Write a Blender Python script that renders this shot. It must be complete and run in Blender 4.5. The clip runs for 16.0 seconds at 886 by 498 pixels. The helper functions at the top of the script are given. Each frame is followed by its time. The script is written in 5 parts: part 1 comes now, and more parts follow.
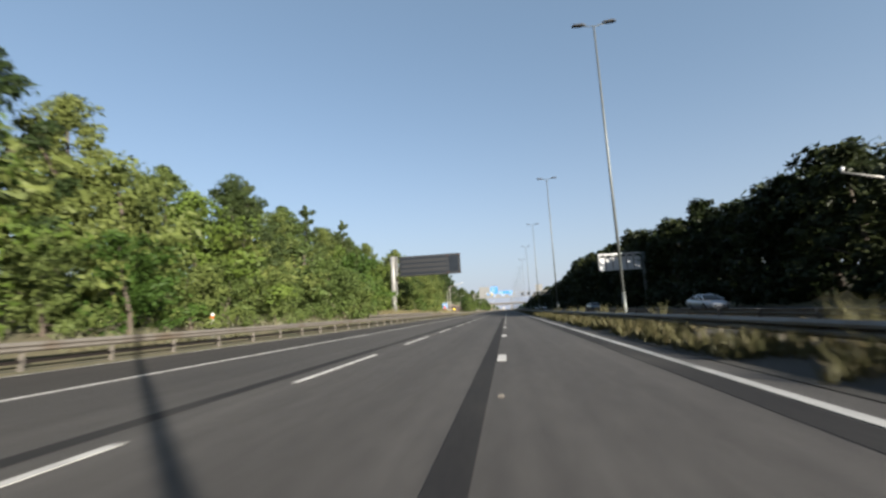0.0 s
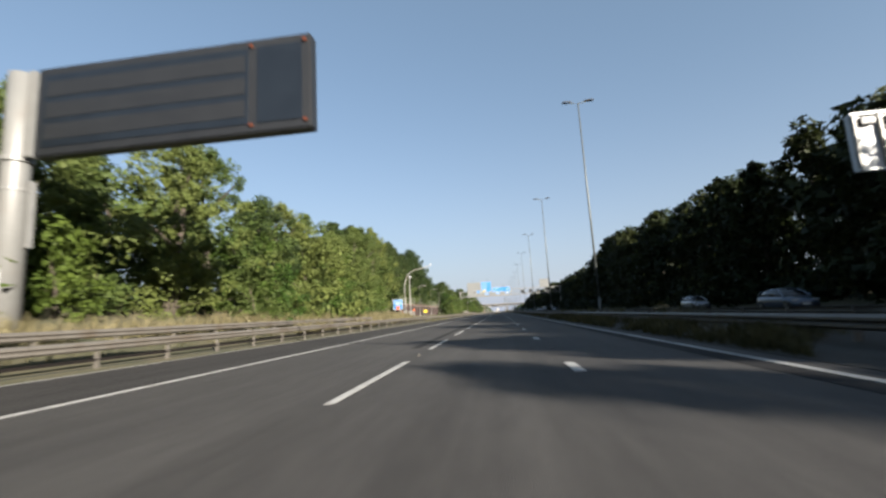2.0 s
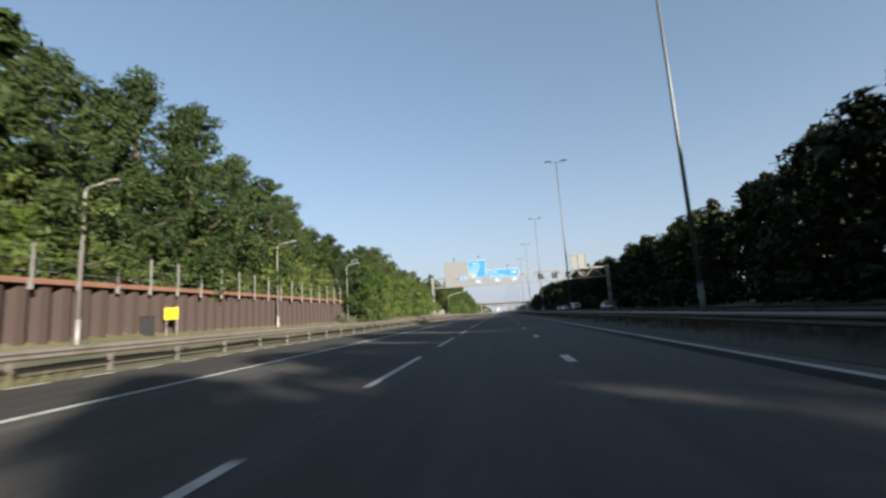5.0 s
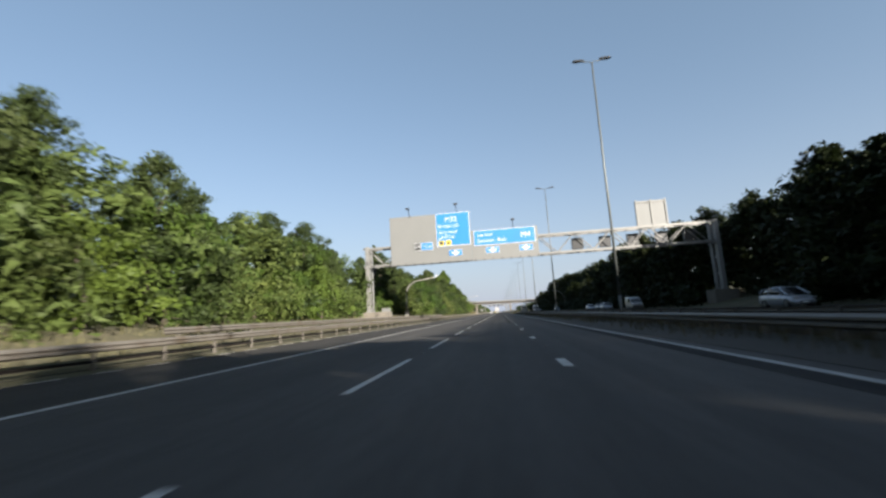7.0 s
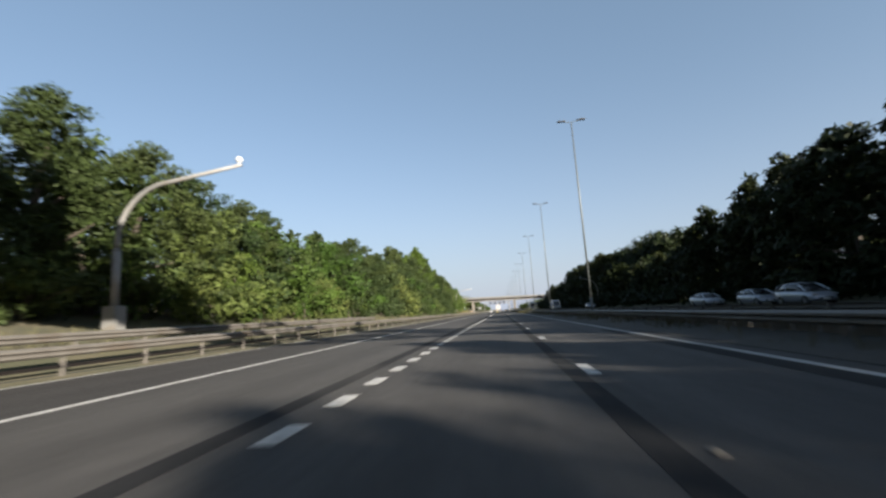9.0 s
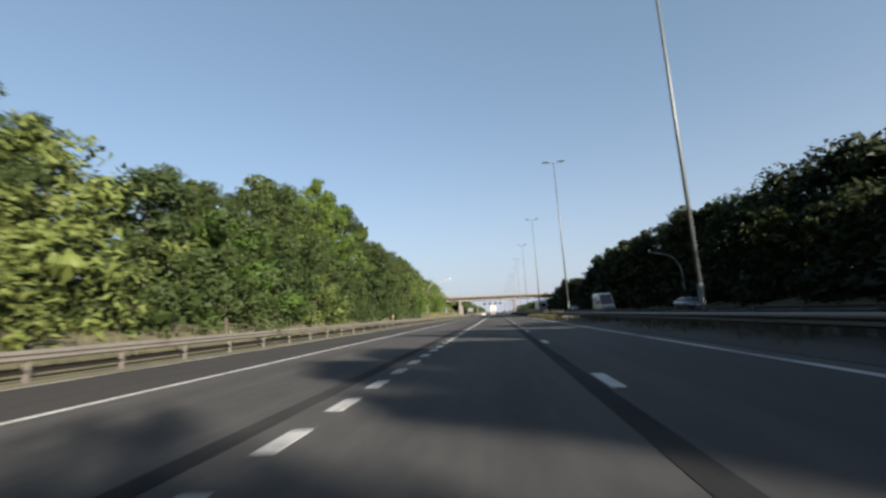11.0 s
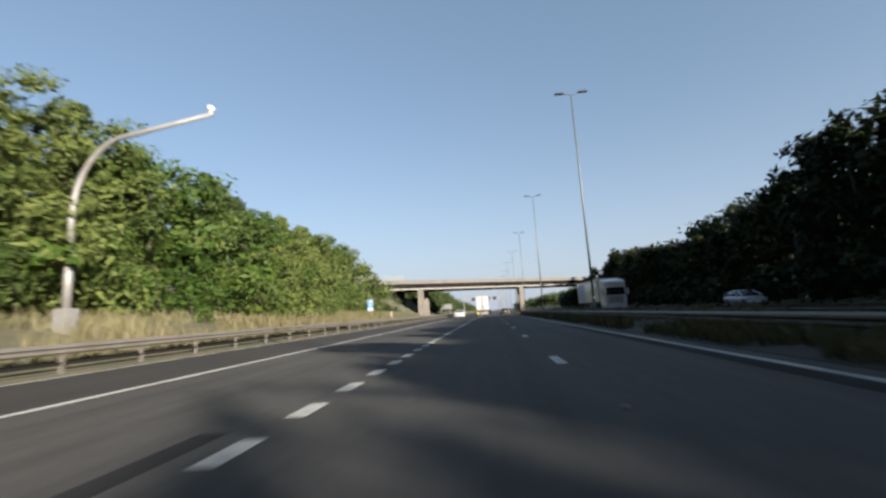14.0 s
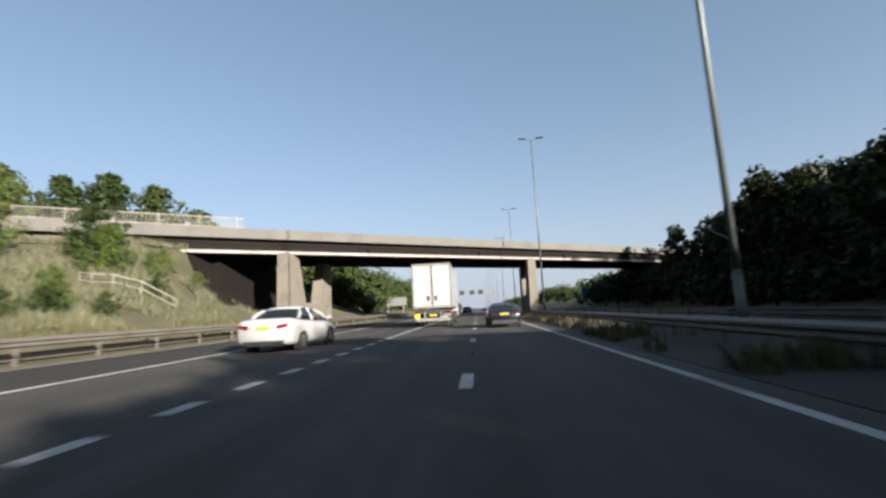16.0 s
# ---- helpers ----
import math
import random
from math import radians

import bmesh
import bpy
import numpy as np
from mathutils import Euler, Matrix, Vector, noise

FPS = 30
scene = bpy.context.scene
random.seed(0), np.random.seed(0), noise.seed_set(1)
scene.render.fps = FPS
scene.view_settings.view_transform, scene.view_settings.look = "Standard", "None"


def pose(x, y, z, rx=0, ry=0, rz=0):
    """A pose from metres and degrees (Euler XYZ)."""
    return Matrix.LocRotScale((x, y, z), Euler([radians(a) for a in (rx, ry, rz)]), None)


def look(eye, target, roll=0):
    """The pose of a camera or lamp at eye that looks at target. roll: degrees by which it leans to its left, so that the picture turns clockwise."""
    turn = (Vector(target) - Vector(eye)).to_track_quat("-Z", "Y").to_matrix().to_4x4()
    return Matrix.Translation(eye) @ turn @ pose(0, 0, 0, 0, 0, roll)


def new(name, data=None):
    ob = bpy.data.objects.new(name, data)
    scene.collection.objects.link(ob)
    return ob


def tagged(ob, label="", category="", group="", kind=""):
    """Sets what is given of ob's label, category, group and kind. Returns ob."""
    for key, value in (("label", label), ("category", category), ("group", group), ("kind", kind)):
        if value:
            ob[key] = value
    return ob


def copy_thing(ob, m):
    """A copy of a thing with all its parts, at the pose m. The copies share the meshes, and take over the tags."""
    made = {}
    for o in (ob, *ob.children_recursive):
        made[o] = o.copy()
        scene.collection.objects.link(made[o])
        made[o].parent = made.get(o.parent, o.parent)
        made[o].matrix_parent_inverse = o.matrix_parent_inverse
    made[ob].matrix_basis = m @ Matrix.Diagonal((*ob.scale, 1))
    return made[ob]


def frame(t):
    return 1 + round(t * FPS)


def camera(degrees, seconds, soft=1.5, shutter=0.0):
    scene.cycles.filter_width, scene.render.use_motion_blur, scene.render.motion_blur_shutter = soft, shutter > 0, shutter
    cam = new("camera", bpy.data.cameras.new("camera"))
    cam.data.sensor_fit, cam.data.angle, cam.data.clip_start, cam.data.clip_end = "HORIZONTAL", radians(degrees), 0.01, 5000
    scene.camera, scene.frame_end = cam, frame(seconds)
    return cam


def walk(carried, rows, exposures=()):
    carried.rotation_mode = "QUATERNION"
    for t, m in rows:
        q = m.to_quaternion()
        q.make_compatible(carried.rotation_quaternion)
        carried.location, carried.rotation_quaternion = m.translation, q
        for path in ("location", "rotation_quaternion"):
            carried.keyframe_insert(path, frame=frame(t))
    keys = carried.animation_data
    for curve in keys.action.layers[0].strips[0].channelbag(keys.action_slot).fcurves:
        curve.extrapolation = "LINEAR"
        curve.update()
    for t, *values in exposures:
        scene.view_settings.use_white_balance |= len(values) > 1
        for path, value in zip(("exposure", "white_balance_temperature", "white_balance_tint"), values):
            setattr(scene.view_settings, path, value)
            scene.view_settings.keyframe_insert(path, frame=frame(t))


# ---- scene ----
cam = camera(90.0, 16.0, soft=2.6, shutter=0.2)

EYE = 1.10
# seconds, x, y, yaw to the left, pitch up, roll
ROWS = [
    (0.0, 2.01, 0.00, 7.67, 8.17, -3.12),
    (0.5, 1.58, 15.48, 8.06, 8.38, -2.81),
    (1.5, 0.82, 46.87, 7.45, 8.29, -3.03),
    (2.5, 0.40, 78.36, 6.25, 8.51, -3.67),
    (3.5, 0.52, 109.73, 6.47, 8.44, -4.02),
    (4.5, 0.44, 141.29, 6.74, 8.46, -3.79),
    (7.0, 0.60, 218.24, 6.67, 8.48, -3.58),
    (7.5, 0.44, 233.91, 6.34, 8.32, -3.90),
    (8.5, 0.40, 264.90, 6.41, 8.33, -3.77),
    (9.0, 0.43, 280.47, 6.84, 8.32, -3.80),
    (11.5, 0.26, 357.86, 6.17, 8.57, -3.77),
    (12.5, 0.36, 388.85, 6.36, 8.45, -4.12),
    (13.5, 0.37, 419.64, 6.05, 8.42, -3.87),
    (14.5, 0.83, 451.30, 4.60, 8.06, -3.50),
    (15.0, 1.17, 467.14, 3.80, 8.00, -3.43),
    (16.0, 2.06, 498.78, 4.06, 7.82, -2.96),
]


def aim(x, y, yaw, pitch, roll):
    a, b = radians(yaw), radians(pitch)
    return look((x, y, EYE), (x - math.sin(a) * math.cos(b), y + math.cos(a) * math.cos(b), EYE + math.sin(b)), roll)


walk(cam, [(t, aim(x, y, yaw, pitch, roll)) for t, x, y, yaw, pitch, roll in ROWS], exposures=((0.0, 2.06), (16.0, 2.06)))

# ---- daylight: low evening sun over the trees of the far carriageway, from behind ----
SUN_EL, SUN_AZ = radians(16.2), radians(137)  # azimuth from +y towards +x
world = bpy.data.worlds.new("sky")
scene.world = world
world.use_nodes = True
wn = world.node_tree
wn.nodes.clear()
sky = wn.nodes.new("ShaderNodeTexSky")
sky.sky_type, sky.sun_disc = "NISHITA", False
sky.sun_elevation, sky.sun_rotation = SUN_EL, SUN_AZ
sky.air_density, sky.dust_density, sky.ozone_density = 0.9, 1.2, 1.5
bg = wn.nodes.new("ShaderNodeBackground")
bg.inputs["Strength"].default_value = 0.05
wo = wn.nodes.new("ShaderNodeOutputWorld")
haze = wn.nodes.new("ShaderNodeMixRGB")
haze.inputs[0].default_value, haze.inputs[2].default_value = 0.4, (1.4, 2.03, 2.68, 1)
wn.links.new(sky.outputs[0], haze.inputs[1])
# pale evening haze that thickens towards the horizon
spot, split, away, thick, low_haze = (wn.nodes.new("ShaderNode" + k) for k in ("TexCoord", "SeparateXYZ", "MapRange", "Math", "MixRGB"))
away.inputs["To Min"].default_value, away.inputs["To Max"].default_value = 1.0, 0.0
thick.operation, thick.inputs[1].default_value = "POWER", 5.0
low_haze.inputs[2].default_value = (2.62, 2.88, 3.48, 1)
wn.links.new(spot.outputs["Generated"], split.inputs[0])
wn.links.new(split.outputs["Z"], away.inputs["Value"])
wn.links.new(away.outputs[0], thick.inputs[0])
wn.links.new(thick.outputs[0], low_haze.inputs[0])
wn.links.new(haze.outputs[0], low_haze.inputs[1])
wn.links.new(low_haze.outputs[0], bg.inputs[0])
wn.links.new(bg.outputs[0], wo.inputs[0])
sun = new("sun", bpy.data.lights.new("sun", "SUN"))
sun.data.energy, sun.data.angle, sun.data.color = 5.0, radians(0.6), (1.0, 0.92, 0.81)
to_sun = Vector((math.sin(SUN_AZ) * math.cos(SUN_EL), math.cos(SUN_AZ) * math.cos(SUN_EL), math.sin(SUN_EL)))
sun.matrix_world = look((0, 0, 60), Vector((0, 0, 60)) - to_sun)

# ---- materials ----


def mat(name, c1, c2=None, rough=0.7, metal=0.0, scale=4.0, bump=0.0, bscale=60.0, stretch=(1, 1, 1), spec=0.5, stain=None, coat=0.0):
    """Two-scale mottled surface: c1 and c2 mixed by coarse and fine noise, with a fine relief."""
    m = bpy.data.materials.new(name)
    m.use_nodes = True
    n, l = m.node_tree.nodes, m.node_tree.links
    b = n["Principled BSDF"]
    b.inputs["Roughness"].default_value, b.inputs["Metallic"].default_value = rough, metal
    b.inputs["Specular IOR Level"].default_value = spec
    b.inputs["Coat Weight"].default_value = coat
    tc = n.new("ShaderNodeTexCoord")
    mp = n.new("ShaderNodeMapping")
    mp.inputs["Scale"].default_value = stretch
    l.new(tc.outputs["Object"], mp.inputs[0])
    c2 = c2 or tuple(0.8 * v for v in c1)
    na, nb = n.new("ShaderNodeTexNoise"), n.new("ShaderNodeTexNoise")
    na.inputs["Scale"].default_value, nb.inputs["Scale"].default_value = scale, scale * 11
    na.inputs["Detail"].default_value, nb.inputs["Detail"].default_value = 5, 3
    l.new(mp.outputs[0], na.inputs["Vector"])
    l.new(mp.outputs[0], nb.inputs["Vector"])
    add = n.new("ShaderNodeMath")
    add.operation = "MULTIPLY_ADD"
    add.inputs[1].default_value = 0.45
    l.new(nb.outputs["Fac"], add.inputs[0])
    half = n.new("ShaderNodeMath")
    half.operation = "MULTIPLY"
    half.inputs[1].default_value = 0.55
    l.new(na.outputs["Fac"], half.inputs[0])
    l.new(half.outputs[0], add.inputs[2])
    ramp = n.new("ShaderNodeValToRGB")
    ramp.color_ramp.elements[0].position, ramp.color_ramp.elements[1].position = 0.36, 0.64
    ramp.color_ramp.elements[0].color, ramp.color_ramp.elements[1].color = (*c2, 1), (*c1, 1)
    l.new(add.outputs[0], ramp.inputs[0])
    out = ramp.outputs[0]
    if stain:
        ns = n.new("ShaderNodeTexNoise")
        ns.inputs["Scale"].default_value, ns.inputs["Detail"].default_value = stain[1], 6
        l.new(mp.outputs[0], ns.inputs["Vector"])
        sr = n.new("ShaderNodeValToRGB")
        sr.color_ramp.elements[0].position, sr.color_ramp.elements[1].position = 0.52, 0.72
        l.new(ns.outputs["Fac"], sr.inputs[0])
        mx = n.new("ShaderNodeMixRGB")
        mx.inputs[2].default_value = (*stain[0], 1)
        l.new(sr.outputs[0], mx.inputs[0])
        l.new(out, mx.inputs[1])
        out = mx.outputs[0]
    l.new(out, b.inputs["Base Color"])
    if bump:
        nz = n.new("ShaderNodeTexNoise")
        nz.inputs["Scale"].default_value, nz.inputs["Detail"].default_value = bscale, 4
        l.new(mp.outputs[0], nz.inputs["Vector"])
        bp = n.new("ShaderNodeBump")
        bp.inputs["Strength"].default_value, bp.inputs["Distance"].default_value = bump, 0.02
        l.new(nz.outputs["Fac"], bp.inputs["Height"])
        l.new(bp.outputs[0], b.inputs["Normal"])
    return m


def leafy(name, c1, c2, hue=0.03, glow=0.3):
    """Foliage: colour from leaf to leaf and from plant to plant, with light coming through."""
    m = bpy.data.materials.new(name)
    m.use_nodes = True
    n, l = m.node_tree.nodes, m.node_tree.links
    b = n["Principled BSDF"]
    b.inputs["Roughness"].default_value = 0.55
    b.inputs["Specular IOR Level"].default_value = 0.12
    geo, oi = n.new("ShaderNodeNewGeometry"), n.new("ShaderNodeObjectInfo")
    tc, ns = n.new("ShaderNodeTexCoord"), n.new("ShaderNodeTexNoise")
    ns.inputs["Scale"].default_value = 0.45
    l.new(tc.outputs["Object"], ns.inputs["Vector"])
    mixf = n.new("ShaderNodeMath")
    mixf.operation = "MULTIPLY_ADD"
    mixf.inputs[1].default_value = 0.38
    l.new(geo.outputs["Random Per Island"], mixf.inputs[0])
    sub = n.new("ShaderNodeMath")
    sub.operation = "MULTIPLY"
    sub.inputs[1].default_value = 0.62
    l.new(ns.outputs["Fac"], sub.inputs[0])
    l.new(sub.outputs[0], mixf.inputs[2])
    ramp = n.new("ShaderNodeValToRGB")
    ramp.color_ramp.elements[0].position, ramp.color_ramp.elements[1].position = 0.15, 0.85
    ramp.color_ramp.elements[0].color, ramp.color_ramp.elements[1].color = (*c1, 1), (*c2, 1)
    l.new(mixf.outputs[0], ramp.inputs[0])
    hs = n.new("ShaderNodeHueSaturation")
    mr = n.new("ShaderNodeMapRange")
    mr.inputs["To Min"].default_value, mr.inputs["To Max"].default_value = 0.5 - hue, 0.5 + hue
    l.new(oi.outputs["Random"], mr.inputs["Value"])
    l.new(mr.outputs[0], hs.inputs["Hue"])
    mv = n.new("ShaderNodeMapRange")
    mv.inputs["From Min"].default_value, mv.inputs["From Max"].default_value = 0.0, 1.0
    mv.inputs["To Min"].default_value, mv.inputs["To Max"].default_value = 1.25, 0.75
    l.new(oi.outputs["Random"], mv.inputs["Value"])
    l.new(mv.outputs[0], hs.inputs["Value"])
    l.new(ramp.outputs[0], hs.inputs["Color"])
    l.new(hs.outputs[0], b.inputs["Base Color"])
    tr = n.new("ShaderNodeBsdfTranslucent")
    l.new(hs.outputs[0], tr.inputs[0])
    mx = n.new("ShaderNodeMixShader")
    mx.inputs[0].default_value = glow
    l.new(b.outputs[0], mx.inputs[1])
    l.new(tr.outputs[0], mx.inputs[2])
    l.new(mx.outputs[0], n["Material Output"].inputs[0])
    return m


def lamp_glass(name, c, glow):
    m = mat(name, c, c, 0.15)
    b = m.node_tree.nodes["Principled BSDF"]
    b.inputs["Emission Color"].default_value, b.inputs["Emission Strength"].default_value = (*c, 1), glow
    return m


ASPHALT = mat("asphalt", (0.05443, 0.05174, 0.04838), (0.03998, 0.03788, 0.03595), 0.85, scale=0.5, bump=0.5, bscale=90, stain=((0.03125, 0.03007, 0.02948), 0.16), stretch=(1, 0.25, 1), spec=0.18)
ASPHALT_DARK = mat("dark_asphalt", (0.03553, 0.03301, 0.03091), (0.02654, 0.02486, 0.02344), 0.85, scale=0.7, bump=0.5, bscale=90, stretch=(1, 0.3, 1), spec=0.18)
for road_mat in (ASPHALT, ASPHALT_DARK):  # long faint streaks where wheels run
    n, l = road_mat.node_tree.nodes, road_mat.node_tree.links
    base = n["Principled BSDF"].inputs["Base Color"]
    was = base.links[0].from_socket
    tc, mp, ns, mr, mx = n.new("ShaderNodeTexCoord"), n.new("ShaderNodeMapping"), n.new("ShaderNodeTexNoise"), n.new("ShaderNodeMapRange"), n.new("ShaderNodeMixRGB")
    mp.inputs["Scale"].default_value = (1, 0.008, 1)
    ns.inputs["Scale"].default_value, ns.inputs["Detail"].default_value = 1.4, 4
    mr.inputs["From Min"].default_value, mr.inputs["From Max"].default_value = 0.33, 0.67
    mr.inputs["To Min"].default_value, mr.inputs["To Max"].default_value = 0.84, 1.16
    mx.blend_type = "MULTIPLY"
    mx.inputs[0].default_value = 1.0
    l.new(tc.outputs["Object"], mp.inputs[0])
    l.new(mp.outputs[0], ns.inputs["Vector"])
    l.new(ns.outputs["Fac"], mr.inputs["Value"])
    l.new(was, mx.inputs[1])
    l.new(mr.outputs[0], mx.inputs[2])
    l.new(mx.outputs[0], base)
TAR = mat("tar", (0.01378, 0.01378, 0.01487), (0.01982, 0.01982, 0.01982), 0.95, scale=1.5, spec=0.1, stain=((0.03461, 0.0336, 0.03167), 0.5), stretch=(1, 0.3, 1))
LINE_WORN = mat("worn_road_paint", (0.2856, 0.2856, 0.273), (0.2016, 0.2016, 0.1932), 0.8, scale=2, bump=0.3, bscale=80, stain=((0.06208, 0.06208, 0.05989), 1.4), stretch=(1, 0.2, 1))
# girder brown; its near-black tone also paints the shade under the deck
GIRDER_AND_SHADE = mat("girder_brown_and_deck_shade", (0.00798, 0.006132, 0.00546), (0.005796, 0.004704, 0.004368), 0.85, scale=0.7, bump=0.2, bscale=25, spec=0.12)
AMBER = mat("unlit_amber", (0.0686, 0.0185, 0.0079), (0.0528, 0.0158, 0.0063), 0.3, scale=4)
LINE = mat("road_paint", (0.3871, 0.3817, 0.3602), (0.2688, 0.2634, 0.2473), 0.7, scale=3, bump=0.3, bscale=80, stain=((0.1774, 0.172, 0.1613), 2.5))
SOIL = mat("dry_verge", (0.07165, 0.05838, 0.03016), (0.03772, 0.03772, 0.01504), 0.95, scale=0.6, bump=0.9, bscale=9, stain=((0.02638, 0.03209, 0.01126), 0.25))
CONCRETE = mat("concrete", (0.0887, 0.0798, 0.06653), (0.06653, 0.05989, 0.05099), 0.85, scale=0.6, bump=0.3, bscale=40, stain=((0.0488, 0.04435, 0.0399), 0.5))
CONCRETE_PALE = mat("pale_concrete", (0.1198, 0.1064, 0.08652), (0.09761, 0.08652, 0.07098), 0.85, scale=0.8, bump=0.2, bscale=40, stain=((0.07098, 0.06434, 0.05544), 0.6))
# brown soil, darkened further to carry the shade over the central reserve
MEDIAN_SOIL_AND_SHADE = mat("median_soil_and_shade", (0.01806, 0.01546, 0.01084), (0.01033, 0.009492, 0.00672), 0.95, scale=0.9, bump=0.8, bscale=14, stain=((0.008988, 0.01084, 0.005124), 0.4))
# soil below the hard-shoulder rail, the rail's shade put in as dark colour
SOIL_IN_SHADE = mat("soil_in_shade", (0.01596, 0.01462, 0.01067), (0.009744, 0.009324, 0.007056), 0.95, scale=1.2, bump=0.8, bscale=14, stain=((0.02663, 0.02663, 0.01327), 0.8))
PARAPET = mat("parapet_concrete", (0.08425, 0.07896, 0.07098), (0.06653, 0.063, 0.05762), 0.85, scale=0.5, bump=0.2, bscale=40, stain=((0.05099, 0.04788, 0.04435), 0.35))
FLANGE_LIT = mat("flange_with_light", (0.1951, 0.1819, 0.1641), (0.1597, 0.1508, 0.1375), 0.7, scale=0.6, stain=((0.1153, 0.1064, 0.09316), 0.5))
GALV = mat("galvanised_steel", (0.1863, 0.1819, 0.1685), (0.1463, 0.142, 0.1331), 0.55, 0.35, scale=3, bump=0.1, bscale=50, stain=((0.1331, 0.1109, 0.08425), 1.2))
RAIL = mat("weathered_rail", (0.1331, 0.122, 0.1064), (0.102, 0.09089, 0.07762), 0.6, 0.3, scale=2, stain=((0.0887, 0.06871, 0.0488), 0.8), bump=0.1, bscale=30)
RUST = mat("rusted_steel", (0.0341, 0.01908, 0.01501), (0.02273, 0.01364, 0.01137), 0.85, 0.1, scale=0.7, bump=0.4, bscale=30, stain=((0.02436, 0.0142, 0.01151), 0.5))
RUST_CAP = mat("orange_rust", (0.1134, 0.05292, 0.03024), (0.08316, 0.0378, 0.02268), 0.85, scale=0.9, bump=0.3, bscale=25)
LAMP_STEEL = mat("lamp_steel", (0.08316, 0.08988, 0.08652), (0.06317, 0.06989, 0.06653), 0.5, 0.4, scale=2)
WHITE_STEEL = mat("white_steel", (0.142, 0.142, 0.1362), (0.1192, 0.1192, 0.1136), 0.5, 0.1, scale=2, stain=((0.1192, 0.1136, 0.105), 1.0))
SIGN_GREY = mat("sign_grey", (0.1075, 0.1096, 0.1079), (0.09744, 0.09996, 0.09786), 0.6, scale=0.5)
SIGN_BLUE = mat("sign_blue", (0.01092, 0.1197, 0.3047), (0.01092, 0.1088, 0.2829), 0.45, scale=0.5)
SIGN_TEAL = mat("sign_teal", (0.012, 0.09, 0.12), (0.012, 0.075, 0.1), 0.5, scale=0.5)
SIGN_WHITE = mat("sign_white", (0.3709, 0.38, 0.3845), (0.3528, 0.3619, 0.3709), 0.5, scale=1)
SIGN_YELLOW = mat("sign_yellow", (0.5027, 0.3667, 0.01772), (0.4731, 0.343, 0.01772), 0.5, scale=1)
SIGN_BLACK = mat("sign_black", (0.005292, 0.005964, 0.007308), (0.008652, 0.009324, 0.01067), 0.5, scale=1)
DISPLAY = mat("display_face", (0.007224, 0.00966, 0.01327), (0.004872, 0.006636, 0.00966), 0.3, scale=1.2)
LEAF_A = leafy("hedge_leaf", (0.042, 0.06, 0.0165), (0.099, 0.126, 0.036), 0.02, 0.4)
LEAF_B = leafy("tree_leaf", (0.01638, 0.02604, 0.0084), (0.042, 0.0588, 0.01848), 0.02, 0.34)
LEAF_C = leafy("bright_leaf", (0.02604, 0.04704, 0.007812), (0.0588, 0.09072, 0.01764), 0.02)
# tree_leaf made darker, so the far bank's shade is in the colour
LEAF_SHADE = leafy("leaf_in_shade", (0.0084, 0.01277, 0.003948), (0.02276, 0.02915, 0.008652), 0.025, 0.2)
BARK = mat("bark", (0.05326, 0.0399, 0.02881), (0.03108, 0.02436, 0.01772), 0.9, scale=3, bump=0.8, bscale=20)
PALE_WEED = leafy("pale_weeds", (0.05, 0.058, 0.033), (0.118, 0.121, 0.078), 0.02, 0.3)
GRASS = leafy("dry_grass", (0.064, 0.059, 0.027), (0.148, 0.131, 0.07), 0.02, 0.25)
WEED = leafy("weeds", (0.0268, 0.0294, 0.0129), (0.0858, 0.0723, 0.0332), 0.02, 0.2)
GLASS_DARK = mat("car_glass", (0.007224, 0.008484, 0.00966), (0.008484, 0.00966, 0.01092), 0.06, scale=1, spec=0.6)
TYRE = mat("tyre", (0.01092, 0.01092, 0.01092), (0.01512, 0.01512, 0.01453), 0.85, scale=5)
ALLOY = mat("alloy", (0.2722, 0.2722, 0.2782), (0.2177, 0.2177, 0.2238), 0.35, 0.8, scale=5)
TRIM = mat("black_plastic", (0.0121, 0.0121, 0.01268), (0.01697, 0.01697, 0.01697), 0.6, scale=4)
PAINT_BLACK = mat("black_paint", (0.0042, 0.004872, 0.007224), (0.00546, 0.006048, 0.008484), 0.22, scale=1, coat=1.0)
PAINT_WHITE = mat("white_paint", (0.2797, 0.2797, 0.2835), (0.2608, 0.2608, 0.2646), 0.3, scale=1, coat=0.6)
PAINT_SILVER = mat("silver_paint", (0.254, 0.2722, 0.3024), (0.2298, 0.248, 0.2782), 0.32, 0.5, scale=1, coat=0.6)
PAINT_BLUE = mat("grey_blue_paint", (0.0399, 0.06208, 0.09316), (0.03545, 0.05326, 0.0798), 0.3, 0.4, scale=1, coat=0.6)
TAIL = lamp_glass("tail_lamp", (0.1, 0.005, 0.009), 0.0)
HEAD = mat("head_lamp", (0.3763, 0.3871, 0.4032), (0.3226, 0.3333, 0.3494), 0.1, 0.3, scale=2)
PLATE = mat("yellow_plate", (0.2957, 0.2258, 0.0215), (0.258, 0.1989, 0.0215), 0.45, scale=3)
PLATE_W = mat("white_plate", (0.4301, 0.4301, 0.4193), (0.4032, 0.4032, 0.3924), 0.45, scale=3)
ORANGE = mat("orange_plastic", (0.5027, 0.1005, 0.01772), (0.4435, 0.08282, 0.01772), 0.5, scale=3)
PICTURE_BLUE = mat("side_picture_blue", (0.0336, 0.084, 0.252), (0.1008, 0.168, 0.3528), 0.4, scale=0.7)

